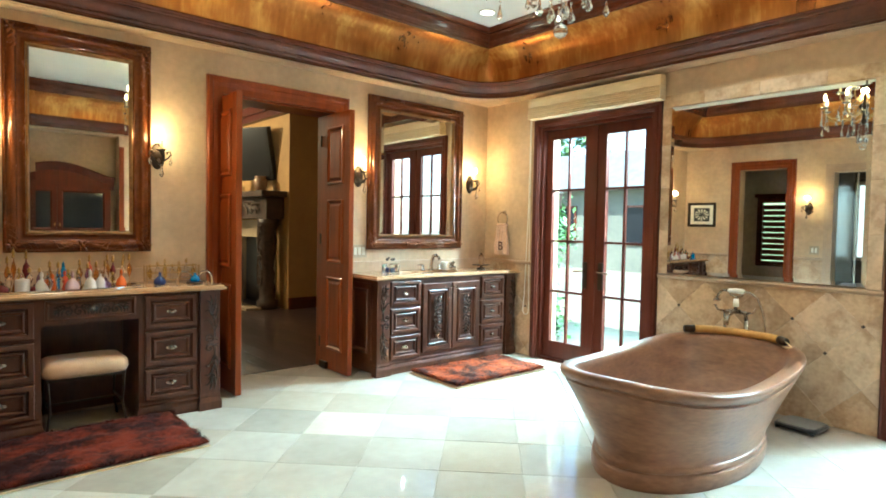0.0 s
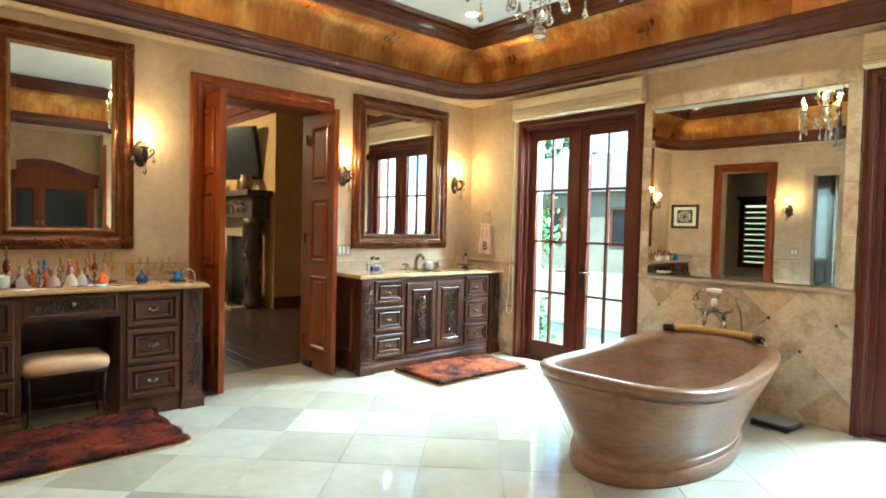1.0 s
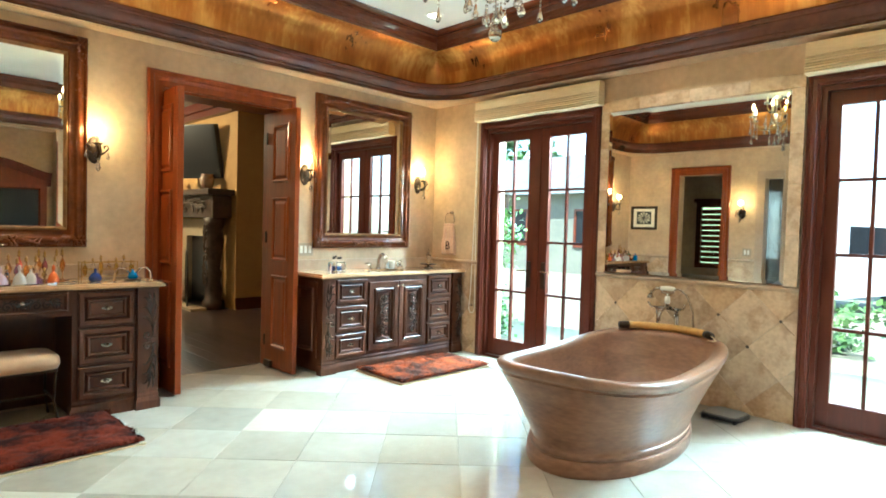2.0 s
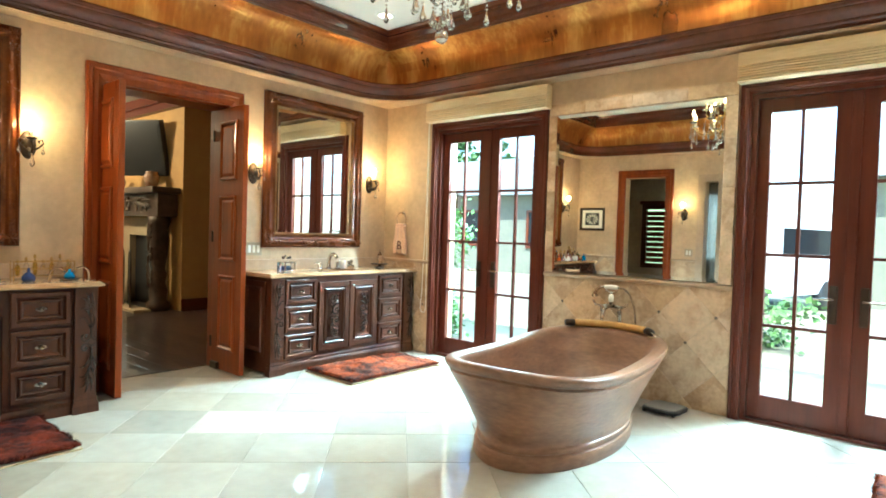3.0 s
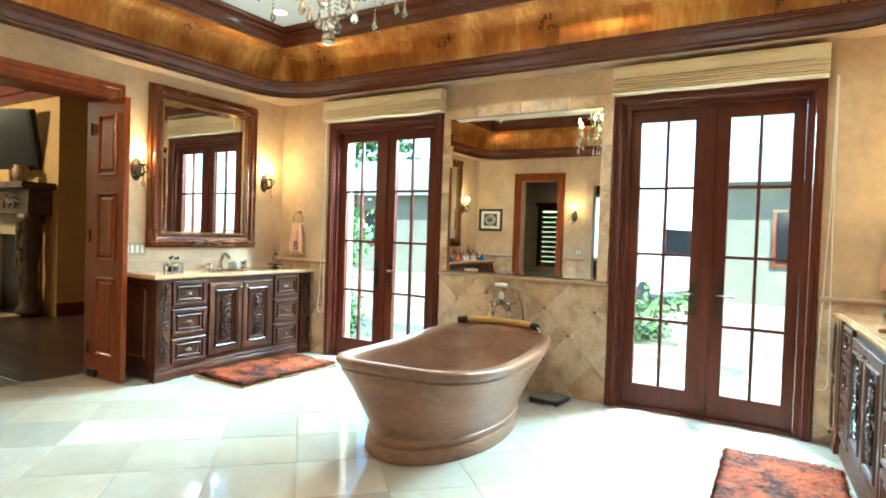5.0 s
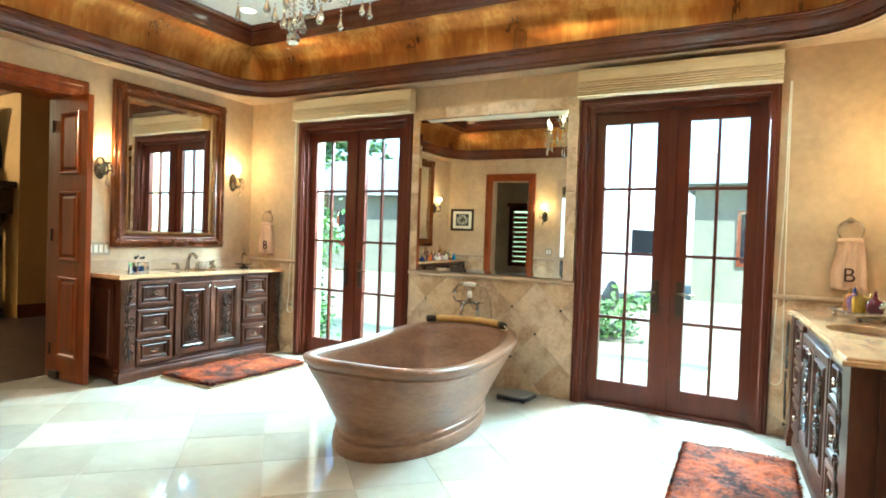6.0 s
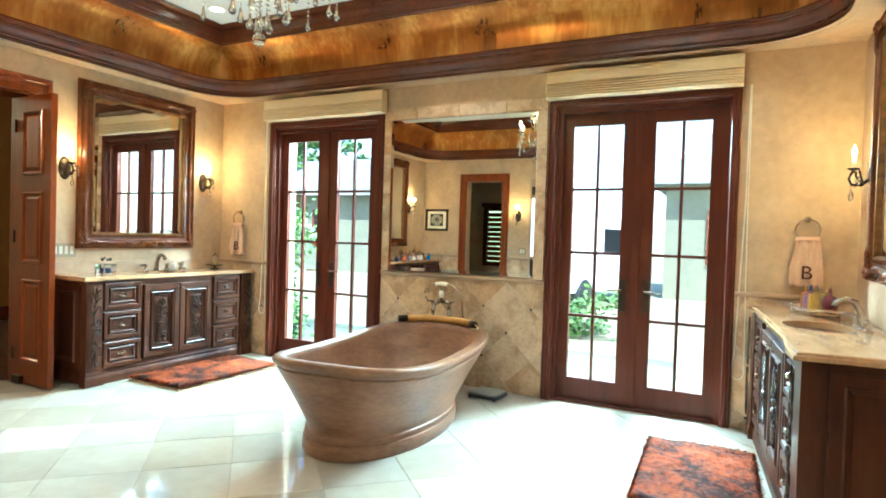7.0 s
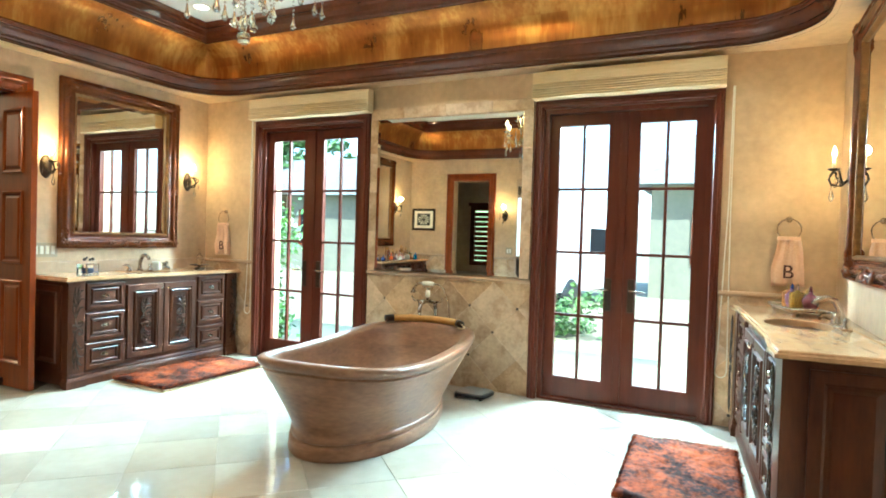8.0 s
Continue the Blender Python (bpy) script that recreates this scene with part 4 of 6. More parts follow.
for i in range(3):
    bm.faces.new((lo[i], lo[(i + 1) % 3], hi[(i + 1) % 3], hi[i]))
part("back_ledge", bm, COUNTER, ct3)


# ---- rugs ----
def fur_rug(m, wide, deep, material, label, seed):
    g = thing("fur_rug", m, label, "rug", "shaggy bath rugs")
    rng = random.Random(seed)
    part("backing", B(-wide / 2 - 0.004, wide / 2 + 0.004, -deep / 2 - 0.004, deep / 2 + 0.004, 0.0, 0.012, 0.004), FABRIC, g, "pale woven rug backing")
    bm = bmesh.new()
    nx, ny = int(wide / 0.02), int(deep / 0.02)
    grid = []
    for i in range(nx + 1):
        col = []
        for j in range(ny + 1):
            u, v = i / nx * 2 - 1, j / ny * 2 - 1
            x, y = u * wide / 2, v * deep / 2
            e = min(1 - abs(u), (1 - abs(v)) * deep / wide) * wide / 2
            h = 0.034 + 0.014 * noise.noise((x * 9 + seed, y * 9, 0)) + 0.009 * noise.noise((x * 30, y * 30 + seed, 3))
            h *= min(1.0, 0.35 + e / 0.04)
            col.append(bm.verts.new((x, y, 0.010 + max(h, 0.003))))
        grid.append(col)
    for a, b in zip(grid, grid[1:]):
        for j in range(ny):
            bm.faces.new((a[j], b[j], b[j + 1], a[j + 1]))
    part("pile_mat", bm, material, g, smooth=True)
    verts, faces = [], []
    for k in range(int(wide * deep * 26000)):
        x, y = rng.uniform(-wide / 2, wide / 2), rng.uniform(-deep / 2, deep / 2)
        c = noise.noise((x * 7 + seed, y * 7, 1))
        lean = Vector((c + rng.gauss(0, 0.5), noise.noise((x * 7, y * 7 + seed, 5)) + rng.gauss(0, 0.5) - 0.2, 0)) * 0.022
        z = 0.026 + 0.012 * noise.noise((x * 9 + seed, y * 9, 0))
        w = Vector((rng.uniform(-1, 1), rng.uniform(-1, 1), 0)).normalized() * 0.0030
        p = Vector((x, y, z))
        i = len(verts)
        verts += [p - w, p + w, p + lean + Vector((0, 0, rng.uniform(0.014, 0.026)))]
        faces.append((i, i + 1, i + 2))
    me = bpy.data.meshes.new("shag")
    me.from_pydata([tuple(v) for v in verts], [], faces)
    me.materials.append(material)
    o = new("shag", me)
    o.parent = g
    tagged(o, kind="stuff")
    return g


fur_rug(pose(6.28, 1.885, 0, 0, 0, -1), 1.10, 0.64, FUR, "shaggy rust and brown bath rug before the vanity", 3)
fur_rug(pose(3.02, 1.91, 0, 0, 0, 1), 1.36, 0.74, FUR_DARK, "shaggy dark maroon bath rug before the dressing table", 5)
fur_rug(pose(6.05, -2.215, 0, 0, 0, 1.5), 1.05, 0.62, FUR, "shaggy rust and brown bath rug before the vanity", 9)

# ---- tub fittings ----
part("overflow", L([(0.0, 0), (0.035, 0), (0.035, 0.004), (0.025, 0.008), (0.0, 0.008)], n=16, m=pose(-TA * 0.845, 0, 0.38, 0, 80, 0)), NICKEL, tub, "round brushed overflow plate")
part("drain", L([(0.0, 0.153), (0.035, 0.153), (0.03, 0.162), (0.0, 0.162)], n=16), NICKEL, tub, "round brushed drain")

pil = thing("bath_pillow", TUB_M @ pose(0.915, 0, TH - 0.004), "curved tan bath pillow roll with dark ends", "bath pillow")
arc = []
for k in range(15):
    y = -0.345 + 0.685 * k / 14
    arc.append((0.915 * ((1 - abs(y / 0.495) ** 2.7) ** (1 / 2.7) - 1), y, 0.024))
part("roll", T(arc[1:-1], 0.028, 12), BAMBOO, pil, smooth=True)
for a, b in ((arc[0], arc[1]), (arc[-1], arc[-2])):
    part("end_cap", T([a, b], [0.026, 0.030], 12), IRON, pil, "dark bound end", smooth=True)
e = Vector(arc[0])
part("cord", T([e, e + Vector((-0.03, -0.02, -0.005)), e + Vector((-0.10, -0.06, -0.012)), e + Vector((-0.14, -0.05, -0.014)), e + Vector((-0.12, -0.01, -0.012))], 0.004, 6), FABRIC, pil, "cream tie cord", smooth=True)

fau = thing("tub_faucet", pose(7.06, -0.07, 0.0, 0, 0, 90), "nickel telephone-style tub faucet with porcelain hand shower", "faucet")
for s in (-1, 1):
    part("riser", T([(s * 0.075, 0, 0.0), (s * 0.075, 0, 0.70)], 0.012, 10), NICKEL, fau, smooth=True)
    part("valve_body", T([(s * 0.075, 0, 0.69), (s * 0.075, 0, 0.73), (s * 0.02, 0, 0.74)], [0.018, 0.02, 0.018], 10), NICKEL, fau, smooth=True)
    part("lever", T([(s * 0.08, 0, 0.735), (s * 0.13, 0.01, 0.74), (s * 0.15, 0.02, 0.78)], [0.012, 0.009, 0.007], 8), NICKEL, fau, smooth=True)
part("spout", T([(0, 0, 0.74), (0, 0.05, 0.74), (0, 0.12, 0.725), (0, 0.15, 0.68), (0, 0.152, 0.65)], [0.02, 0.017, 0.016, 0.016, 0.018], 10), NICKEL, fau, smooth=True)
part("cradle_post", T([(0, 0, 0.74), (0, 0, 0.80), (0, 0, 0.855)], [0.014, 0.012, 0.010], 10), NICKEL, fau, smooth=True)
part("post_sleeve", L([(0.0, 0.775), (0.02, 0.775), (0.022, 0.80), (0.018, 0.835), (0.0, 0.835)], n=14), PORCELAIN, fau, "white porcelain sleeve", smooth=True)
part("cradle", T([(-0.05, 0, 0.885), (-0.045, 0, 0.862), (0, 0, 0.85), (0.045, 0, 0.862), (0.05, 0, 0.885)], 0.007, 8), NICKEL, fau, smooth=True)
part("grip", T([(-0.055, 0, 0.892), (0, 0, 0.895), (0.055, 0, 0.892)], [0.017, 0.020, 0.017], 12), PORCELAIN, fau, "white porcelain hand shower grip", smooth=True)
part("shower_neck", T([(0.055, 0, 0.892), (0.10, 0, 0.888), (0.13, 0.0, 0.86), (0.135, 0.01, 0.83)], [0.012, 0.011, 0.011, 0.012], 10), NICKEL, fau, smooth=True)
part("shower_rose", L([(0.011, 0.03), (0.02, 0.012), (0.028, 0.004), (0.028, -0.003), (0.0, -0.005)], n=18, m=pose(0.137, 0.012, 0.815, -15, 0, 0)), NICKEL, fau, "small nickel shower rose", smooth=True)
part("hose", T([(-0.055, 0, 0.892), (-0.10, 0, 0.89), (-0.15, -0.01, 0.85), (-0.19, -0.02, 0.74), (-0.205, -0.02, 0.60), (-0.18, -0.01, 0.47), (-0.12, 0.0, 0.45), (-0.10, 0, 0.55), (-0.085, 0, 0.70)], 0.008, 8), NICKEL, fau, smooth=True)

sc = thing("bathroom_scale", pose(6.98, -0.57, 0, 0, 0, -4), "black bathroom scale with a grey top on the floor", "scale")
part("base", ovals(bmesh.new(), [(0.125, 0.125, 0.008, 48, 5.0), (0.138, 0.138, 0.012, 48, 5.0), (0.140, 0.140, 0.028, 48, 5.0), (0.132, 0.132, 0.036, 48, 5.0)]), BLACK, sc, crease=40)
part("platform", ovals(bmesh.new(), [(0.120, 0.120, 0.0355, 48, 5.0), (0.120, 0.120, 0.040, 48, 5.0), (0.117, 0.117, 0.042, 48, 5.0)]), mat("scale_mat", (0.24, 0.22, 0.19), 0.5, var=(0.18, 0.17, 0.15), scale=30), sc, "grey ribbed top")
for sx in (-1, 1):
    for sy in (-1, 1):
        part("foot", L([(0.0, 0.0), (0.015, 0.0), (0.015, 0.01), (0.0, 0.01)], n=10, cx=sx * 0.11, cy=sy * 0.11), BLACK, sc)


# ---- sconces ----
CRYSTAL = mat("crystal", (1.0, 0.99, 0.96), 0.015, transmission=0.93, ior=1.55)


def drop(bm, x, y, z, r, h):
    lathe(bm, [(0.0, z), (r * 0.25, z - h * 0.08), (r * 0.4, z - h * 0.35), (r, z - h * 0.72), (r * 0.6, z - h * 0.92), (0.0, z - h)], n=6, cx=x, cy=y)


def sconce(m, power=2.7):
    s = thing("wall_sconce", m, "dark iron candle sconce with a lit flame bulb and crystal drops", "sconce", "candle sconces")
    bm = bmesh.new()
    lathe(bm, [(0.0, 0.0), (0.050, 0.0), (0.052, 0.006), (0.040, 0.014), (0.032, 0.016), (0.022, 0.026), (0.0, 0.030)], n=20, sy=1.9, m=Matrix.Rotation(radians(90), 4, "X"))
    part("backplate", bm, IRON, s, smooth=True)
    part("arm", T([(0, -0.02, -0.02), (0, -0.06, -0.06), (0, -0.11, -0.055), (0, -0.125, -0.02), (0, -0.115, 0.005), (0, -0.10, 0.03)], [0.010, 0.009, 0.008, 0.008, 0.008, 0.009], 8), IRON, s, smooth=True)
    for sg in (-1, 1):
        part("scroll", T([(sg * 0.005, -0.05, -0.05), (sg * 0.05, -0.07, -0.02), (sg * 0.075, -0.08, 0.01), (sg * 0.065, -0.085, 0.035), (sg * 0.045, -0.08, 0.025), (sg * 0.05, -0.08, 0.008)], [0.007, 0.006, 0.006, 0.006, 0.006, 0.005], 6), IRON, s, smooth=True)
        bm = bmesh.new()
        drop(bm, sg * 0.070, -0.083, -0.005, 0.013, 0.065)
        part("crystal_drop", bm, CRYSTAL, s, "clear faceted crystal drop")
    bm = bmesh.new()
    drop(bm, 0.0, -0.11, -0.06, 0.018, 0.10)
    part("crystal_drop", bm, CRYSTAL, s, "clear faceted crystal drop")
    part("drip_pan", L([(0.0, 0.03), (0.02, 0.03), (0.036, 0.042), (0.034, 0.045), (0.016, 0.038), (0.0, 0.038)], n=16, cy=-0.10), IRON, s, smooth=True)
    part("candle", L([(0.0, 0.038), (0.011, 0.038), (0.011, 0.115), (0.0, 0.115)], n=12, cy=-0.10), WAX, s, "cream candle sleeve", smooth=True)
    part("bulb", L([(0.0, 0.113), (0.009, 0.116), (0.014, 0.135), (0.011, 0.158), (0.004, 0.178), (0.0, 0.186)], n=12, cy=-0.10), BULB, s, "lit flame-shaped bulb", smooth=True)
    p = m @ Vector((0, -0.10, 0.15))
    g = glow(p.x, p.y, p.z, power)
    return s


sconce(NORTH(3.735, 1.82), 2.2)
sconce(NORTH(2.69, 1.79))
sconce(NORTH(5.49, 1.79))
sconce(NORTH(6.93, 1.80))
sconce(SOUTH(6.78, 1.755), 3.0)
sconce(WEST(0.91, 1.70))

# ---- chandelier ----
CHX, CHY, CHZ = 4.64, -0.255, 2.204
ch = thing("chandelier", pose(CHX, CHY, CHZ), "crystal chandelier with lit candle bulbs hanging from the ceiling", "chandelier")
part("ceiling_canopy", L([(0.0, CEIL - CHZ), (0.07, CEIL - CHZ), (0.065, CEIL - CHZ - 0.03), (0.02, CEIL - CHZ - 0.05), (0.0, CEIL - CHZ - 0.05)], n=20), IRON, ch, smooth=True)
part("chain", T([(0, 0, 0.72), (0, 0, CEIL - CHZ - 0.04)], 0.009, 8), IRON, ch)
part("column", L([(0.0, 0.25), (0.012, 0.26), (0.03, 0.29), (0.012, 0.33), (0.012, 0.39), (0.045, 0.43), (0.05, 0.45), (0.015, 0.49), (0.012, 0.62), (0.03, 0.66), (0.012, 0.70), (0.0, 0.74)], n=16), IRON, ch, smooth=True)
ball = bmesh.new()
bmesh.ops.create_uvsphere(ball, u_segments=12, v_segments=9, radius=0.033, matrix=Matrix.Translation((0, 0, 0.033)))
part("crystal_ball", ball, CRYSTAL, ch, "faceted crystal ball")
part("ball_hook", T([(0, 0, 0.064), (0, 0, 0.255)], 0.003, 6), NICKEL, ch)
rngc = random.Random(4)
for n_arm, ra, dz, drops in ((8, 0.36, -0.04, (1, 3, 4)), (6, 0.21, 0.12, (0, 4))):
    for k in range(n_arm):
        a = 2 * math.pi * k / n_arm + 0.2
        c, s_ = math.cos(a), math.sin(a)
        arm = part("arm", T([(0.03 * c, 0.03 * s_, 0.44 + dz), (0.45 * ra * c, 0.45 * ra * s_, 0.36 + dz), (0.82 * ra * c, 0.82 * ra * s_, 0.37 + dz), (ra * c, ra * s_, 0.43 + dz), (ra * c, ra * s_, 0.47 + dz)], [0.009, 0.008, 0.007, 0.007, 0.008], 8), GOLD, ch, smooth=True)
        part("bobeche", L([(0.0, 0.465 + dz), (0.03, 0.468 + dz), (0.045, 0.48 + dz), (0.042, 0.483 + dz), (0.0, 0.476 + dz)], n=14, cx=ra * c, cy=ra * s_), CRYSTAL, arm, smooth=True)
        part("candle", L([(0.0, 0.475 + dz), (0.011, 0.475 + dz), (0.011, 0.55 + dz), (0.0, 0.55 + dz)], n=12, cx=ra * c, cy=ra * s_), WAX, arm, smooth=True)
        part("bulb", L([(0.0, 0.548 + dz), (0.010, 0.552 + dz), (0.016, 0.572 + dz), (0.013, 0.598 + dz), (0.004, 0.620 + dz), (0.0, 0.626 + dz)], n=12, cx=ra * c, cy=ra * s_), BULB, arm, "lit flame-shaped bulb", smooth=True)
        for q in drops:
            b = a + (q - 2) * 0.16
            rr = ra + 0.045 * math.cos((q - 2) * 1.3)
            bm = bmesh.new()
            z = (0.40, 0.30, 0.24, 0.36, 0.42)[q] + dz * 0.5 - rngc.uniform(0, 0.03)
            drop(bm, rr * math.cos(b), rr * math.sin(b), z, 0.016, 0.085)
            for zb in range(max(1, int((0.47 + dz - z) / 0.022))):
                bmesh.ops.create_icosphere(bm, subdivisions=1, radius=0.007, matrix=Matrix.Translation((rr * math.cos(b), rr * math.sin(b), z + 0.008 + 0.022 * zb)))
            part("crystal_drop", bm, CRYSTAL, arm)
for ringr, n, z, r, h in ((0.045, 4, 0.175, 0.021, 0.085), (0.13, 6, 0.225, 0.020, 0.085), (0.19, 9, 0.36, 0.015, 0.08), (0.11, 8, 0.72, 0.012, 0.07)):
    for k in range(n):
        a = 2 * math.pi * k / n + ringr * 20
        bm = bmesh.new()
        zz = z - rngc.uniform(0, 0.03)
        drop(bm, ringr * math.cos(a), ringr * math.sin(a), zz, r, h)
        for zb in range(6):
            bmesh.ops.create_icosphere(bm, subdivisions=1, radius=0.007, matrix=Matrix.Translation((ringr * math.cos(a) * (1 - 0.05 * zb), ringr * math.sin(a) * (1 - 0.05 * zb), zz + 0.008 + 0.024 * zb)))
        part("crystal_drop", bm, CRYSTAL, ch)
glow(CHX, CHY, CHZ + 0.60, 11, 0.03)

# recessed ceiling lights
LAMP_LENS = mat("downlight_lens", (0.9, 0.88, 0.8), 0.4, emit=(1.0, 0.86, 0.62), power=2.5)
for x, y in ((3.3, 1.9), (4.8, 1.9), (6.3, 1.9), (3.3, -2.2), (4.8, -2.2), (6.3, -2.2), (6.45, -0.2)):
    r = thing("recessed_light", pose(x, y, CEIL), "round white recessed ceiling light, lit", "ceiling light", "recessed lights")
    part("trim_ring", L([(0.06, -0.004), (0.085, -0.006), (0.09, -0.001), (0.06, -0.001)], n=24), CEILING, r, smooth=True)
    part("lens", L([(0.0, -0.003), (0.06, -0.003)], n=24), LAMP_LENS, r)
    beam = new("downlight_beam", bpy.data.lights.new("downlight_beam", "SPOT"))
    beam.data.energy, beam.data.spot_size, beam.data.spot_blend, beam.data.shadow_soft_size, beam.data.color = 17, radians(110), 0.8, 0.05, (1.0, 0.86, 0.66)
    beam.location = (x, y, CEIL - 0.02)


# ---- towels ----
def towel_ring(m, flip):
    g = thing("towel_ring", m, "round nickel towel ring on the wall", "towel ring", "towel rings")
    part("mount", L([(0.0, 0.0), (0.022, 0.0), (0.02, 0.012), (0.008, 0.016), (0.008, 0.04), (0.0, 0.042)], n=14, m=pose(0, 0, 0, 90, 0, 0)), NICKEL, g, smooth=True)
    part("ring", T([(0.072 * math.sin(a), -0.036, -0.07 + 0.072 * math.cos(a)) for a in [2 * math.pi * k / 24 for k in range(25)]], 0.005, 8), NICKEL, g, smooth=True)
    t = thing("towel", m, "tan terry towel with a brown embroidered letter B", "towel", "monogram towels")
    bm = bmesh.new()
    rows, nx = [], 16
    for k in range(15):
        z = -0.125 - 0.335 * k / 14
        half = 0.066 + 0.034 * min(1, k / 9)
        rows.append([bm.verts.new((half * (i / nx * 2 - 1) + 0.004 * math.sin(k * 0.5), -0.046 - 0.012 * math.cos(i * 1.15 + 0.4) * (1 - 0.4 * k / 14) - 0.004 * math.sin(k * 0.8), z)) for i in range(nx + 1)])
    for k in range(14):
        z = -0.46 + 0.335 * k / 14
        half = (0.066 + 0.034 * min(1, (13 - k) / 9)) * 0.96
        rows.append([bm.verts.new((half * (i / nx * 2 - 1), -0.024 - 0.006 * math.cos(i * 1.15), z + 0.004)) for i in range(nx + 1)])
    for a, b in zip(rows, rows[1:] + rows[:1]):
        for i in range(nx):
            bm.faces.new((a[i], a[i + 1], b[i + 1], b[i]))
    part("cloth", bm, TOWEL, t, smooth=True)
    part("cuff", B(-0.07, 0.07, -0.060, -0.022, -0.145, -0.118, 0.010), TOWEL, t)
    f = bpy.data.curves.new("monogram", "FONT")
    f.body, f.size, f.align_x, f.align_y, f.extrude = "B", 0.13, "CENTER", "CENTER", 0.002
    f.materials.append(THREAD)
    o = new("monogram", f)
    o.parent = t
    o.matrix_local = pose(0, -0.0625, -0.365, 90, 0, 0)
    tagged(o, "dark brown embroidered letter B")


towel_ring(EAST(2.46, 1.50), 1)
towel_ring(EAST(-2.79, 1.50), 1)


# ---- basin faucets and counter things ----
def basin_faucet(m):
    g = thing("basin_faucet", m, "brushed nickel widespread basin faucet with lever handles", "faucet", "basin faucets")
    part("spout", T([(0, 0, 0), (0, 0, 0.03), (0, -0.005, 0.09), (0, -0.03, 0.14), (0, -0.07, 0.155), (0, -0.115, 0.135), (0, -0.125, 0.115)], [0.026, 0.020, 0.018, 0.018, 0.017, 0.015, 0.016], 12), NICKEL, g, smooth=True)
    part("spout_foot", L([(0.0, 0.0), (0.034, 0.0), (0.032, 0.008), (0.022, 0.018), (0.0, 0.02)], n=18), NICKEL, g, smooth=True)
    for s in (-1, 1):
        h = part("handle_base", L([(0.0, 0.0), (0.028, 0.0), (0.024, 0.012), (0.014, 0.035), (0.018, 0.055), (0.0, 0.065)], n=16, cx=s * 0.11), NICKEL, g, smooth=True)
        part("lever", T([(s * 0.11, 0, 0.055), (s * 0.14, -0.01, 0.062), (s * 0.185, -0.02, 0.058)], [0.012, 0.008, 0.007], 8), NICKEL, h, smooth=True)


COUNTER_Z = 0.892
basin_faucet(pose(6.27, 2.60, COUNTER_Z))
basin_faucet(V3 @ pose(0.96, 0.41, COUNTER_Z))


def glassy(name, colour, rough=0.05, trans=0.75):
    return mat(name, colour, rough, transmission=trans, ior=1.35)


TINTS = {
    "amber": glassy("amber_glass", (0.75, 0.30, 0.04)), "orange": mat("orange_glaze", (0.62, 0.12, 0.02), 0.15, coat=0.5), "blue": mat("turquoise_glaze", (0.01, 0.15, 0.36), 0.15, coat=0.5),
    "navy": mat("navy_glaze", (0.02, 0.04, 0.16), 0.12, coat=0.5), "white": mat("frosted_glass", (0.72, 0.66, 0.62), 0.3, transmission=0.3), "clear": GLASS, "violet": glassy("violet_glass", (0.45, 0.22, 0.50)),
    "maroon": mat("maroon_glaze", (0.12, 0.015, 0.02), 0.15, coat=0.5), "yellow": glassy("yellow_glass", (0.80, 0.55, 0.08)), "green": glassy("green_glass", (0.35, 0.55, 0.35)), "pink": mat("pink_glass", (0.70, 0.45, 0.48), 0.2, transmission=0.4),
    "red": mat("red_glaze", (0.45, 0.05, 0.02), 0.15, coat=0.5),
}
SHAPES = {
    "squat": [(0.0, 0), (0.8, 0), (1.0, 0.12), (0.95, 0.35), (0.6, 0.55), (0.22, 0.65), (0.2, 0.72), (0.0, 0.73)],
    "cone": [(0.0, 0), (0.92, 0), (1.0, 0.06), (0.98, 0.16), (0.80, 0.36), (0.46, 0.52), (0.22, 0.58), (0.18, 0.70), (0.30, 0.73), (0.0, 0.75)],
    "tall": [(0.0, 0), (0.8, 0), (0.75, 0.03), (0.2, 0.10), (0.18, 0.25), (0.6, 0.36), (0.95, 0.46), (0.7, 0.58), (0.2, 0.68), (0.18, 0.75), (0.0, 0.76)],
    "flask": [(0.0, 0), (0.55, 0), (0.6, 0.05), (0.9, 0.25), (1.0, 0.42), (0.7, 0.60), (0.25, 0.68), (0.25, 0.76), (0.0, 0.77)],
    "box": [(0.0, 0), (0.95, 0), (1.0, 0.05), (1.0, 0.6), (0.9, 0.66), (0.3, 0.68), (0.3, 0.74), (0.0, 0.75)],
}


def bottle(m, shape, tint, r, h, stopper="gold", words="small perfume bottle with a pointed stopper", sides=14):
    g = thing("perfume_bottle", m, words, "bottle", "perfume bottles")
    part("flask", L([(a * r, b * h) for a, b in SHAPES[shape]], n=sides), TINTS[tint], g, smooth=sides > 8)
    top = SHAPES[shape][-1][1] * h
    prof = [(0.0, top - 0.002), (0.010, top), (0.012, top + 0.15 * (h - top)), (0.006, top + 0.3 * (h - top)), (0.011, top + 0.5 * (h - top)), (0.004, top + 0.75 * (h - top)), (0.0, h)]
    part("stopper", L(prof, n=10), {"gold": GOLD, "glass": GLASS, "dark": IRON}.get(stopper) or TINTS[stopper], g, smooth=True)
    return g


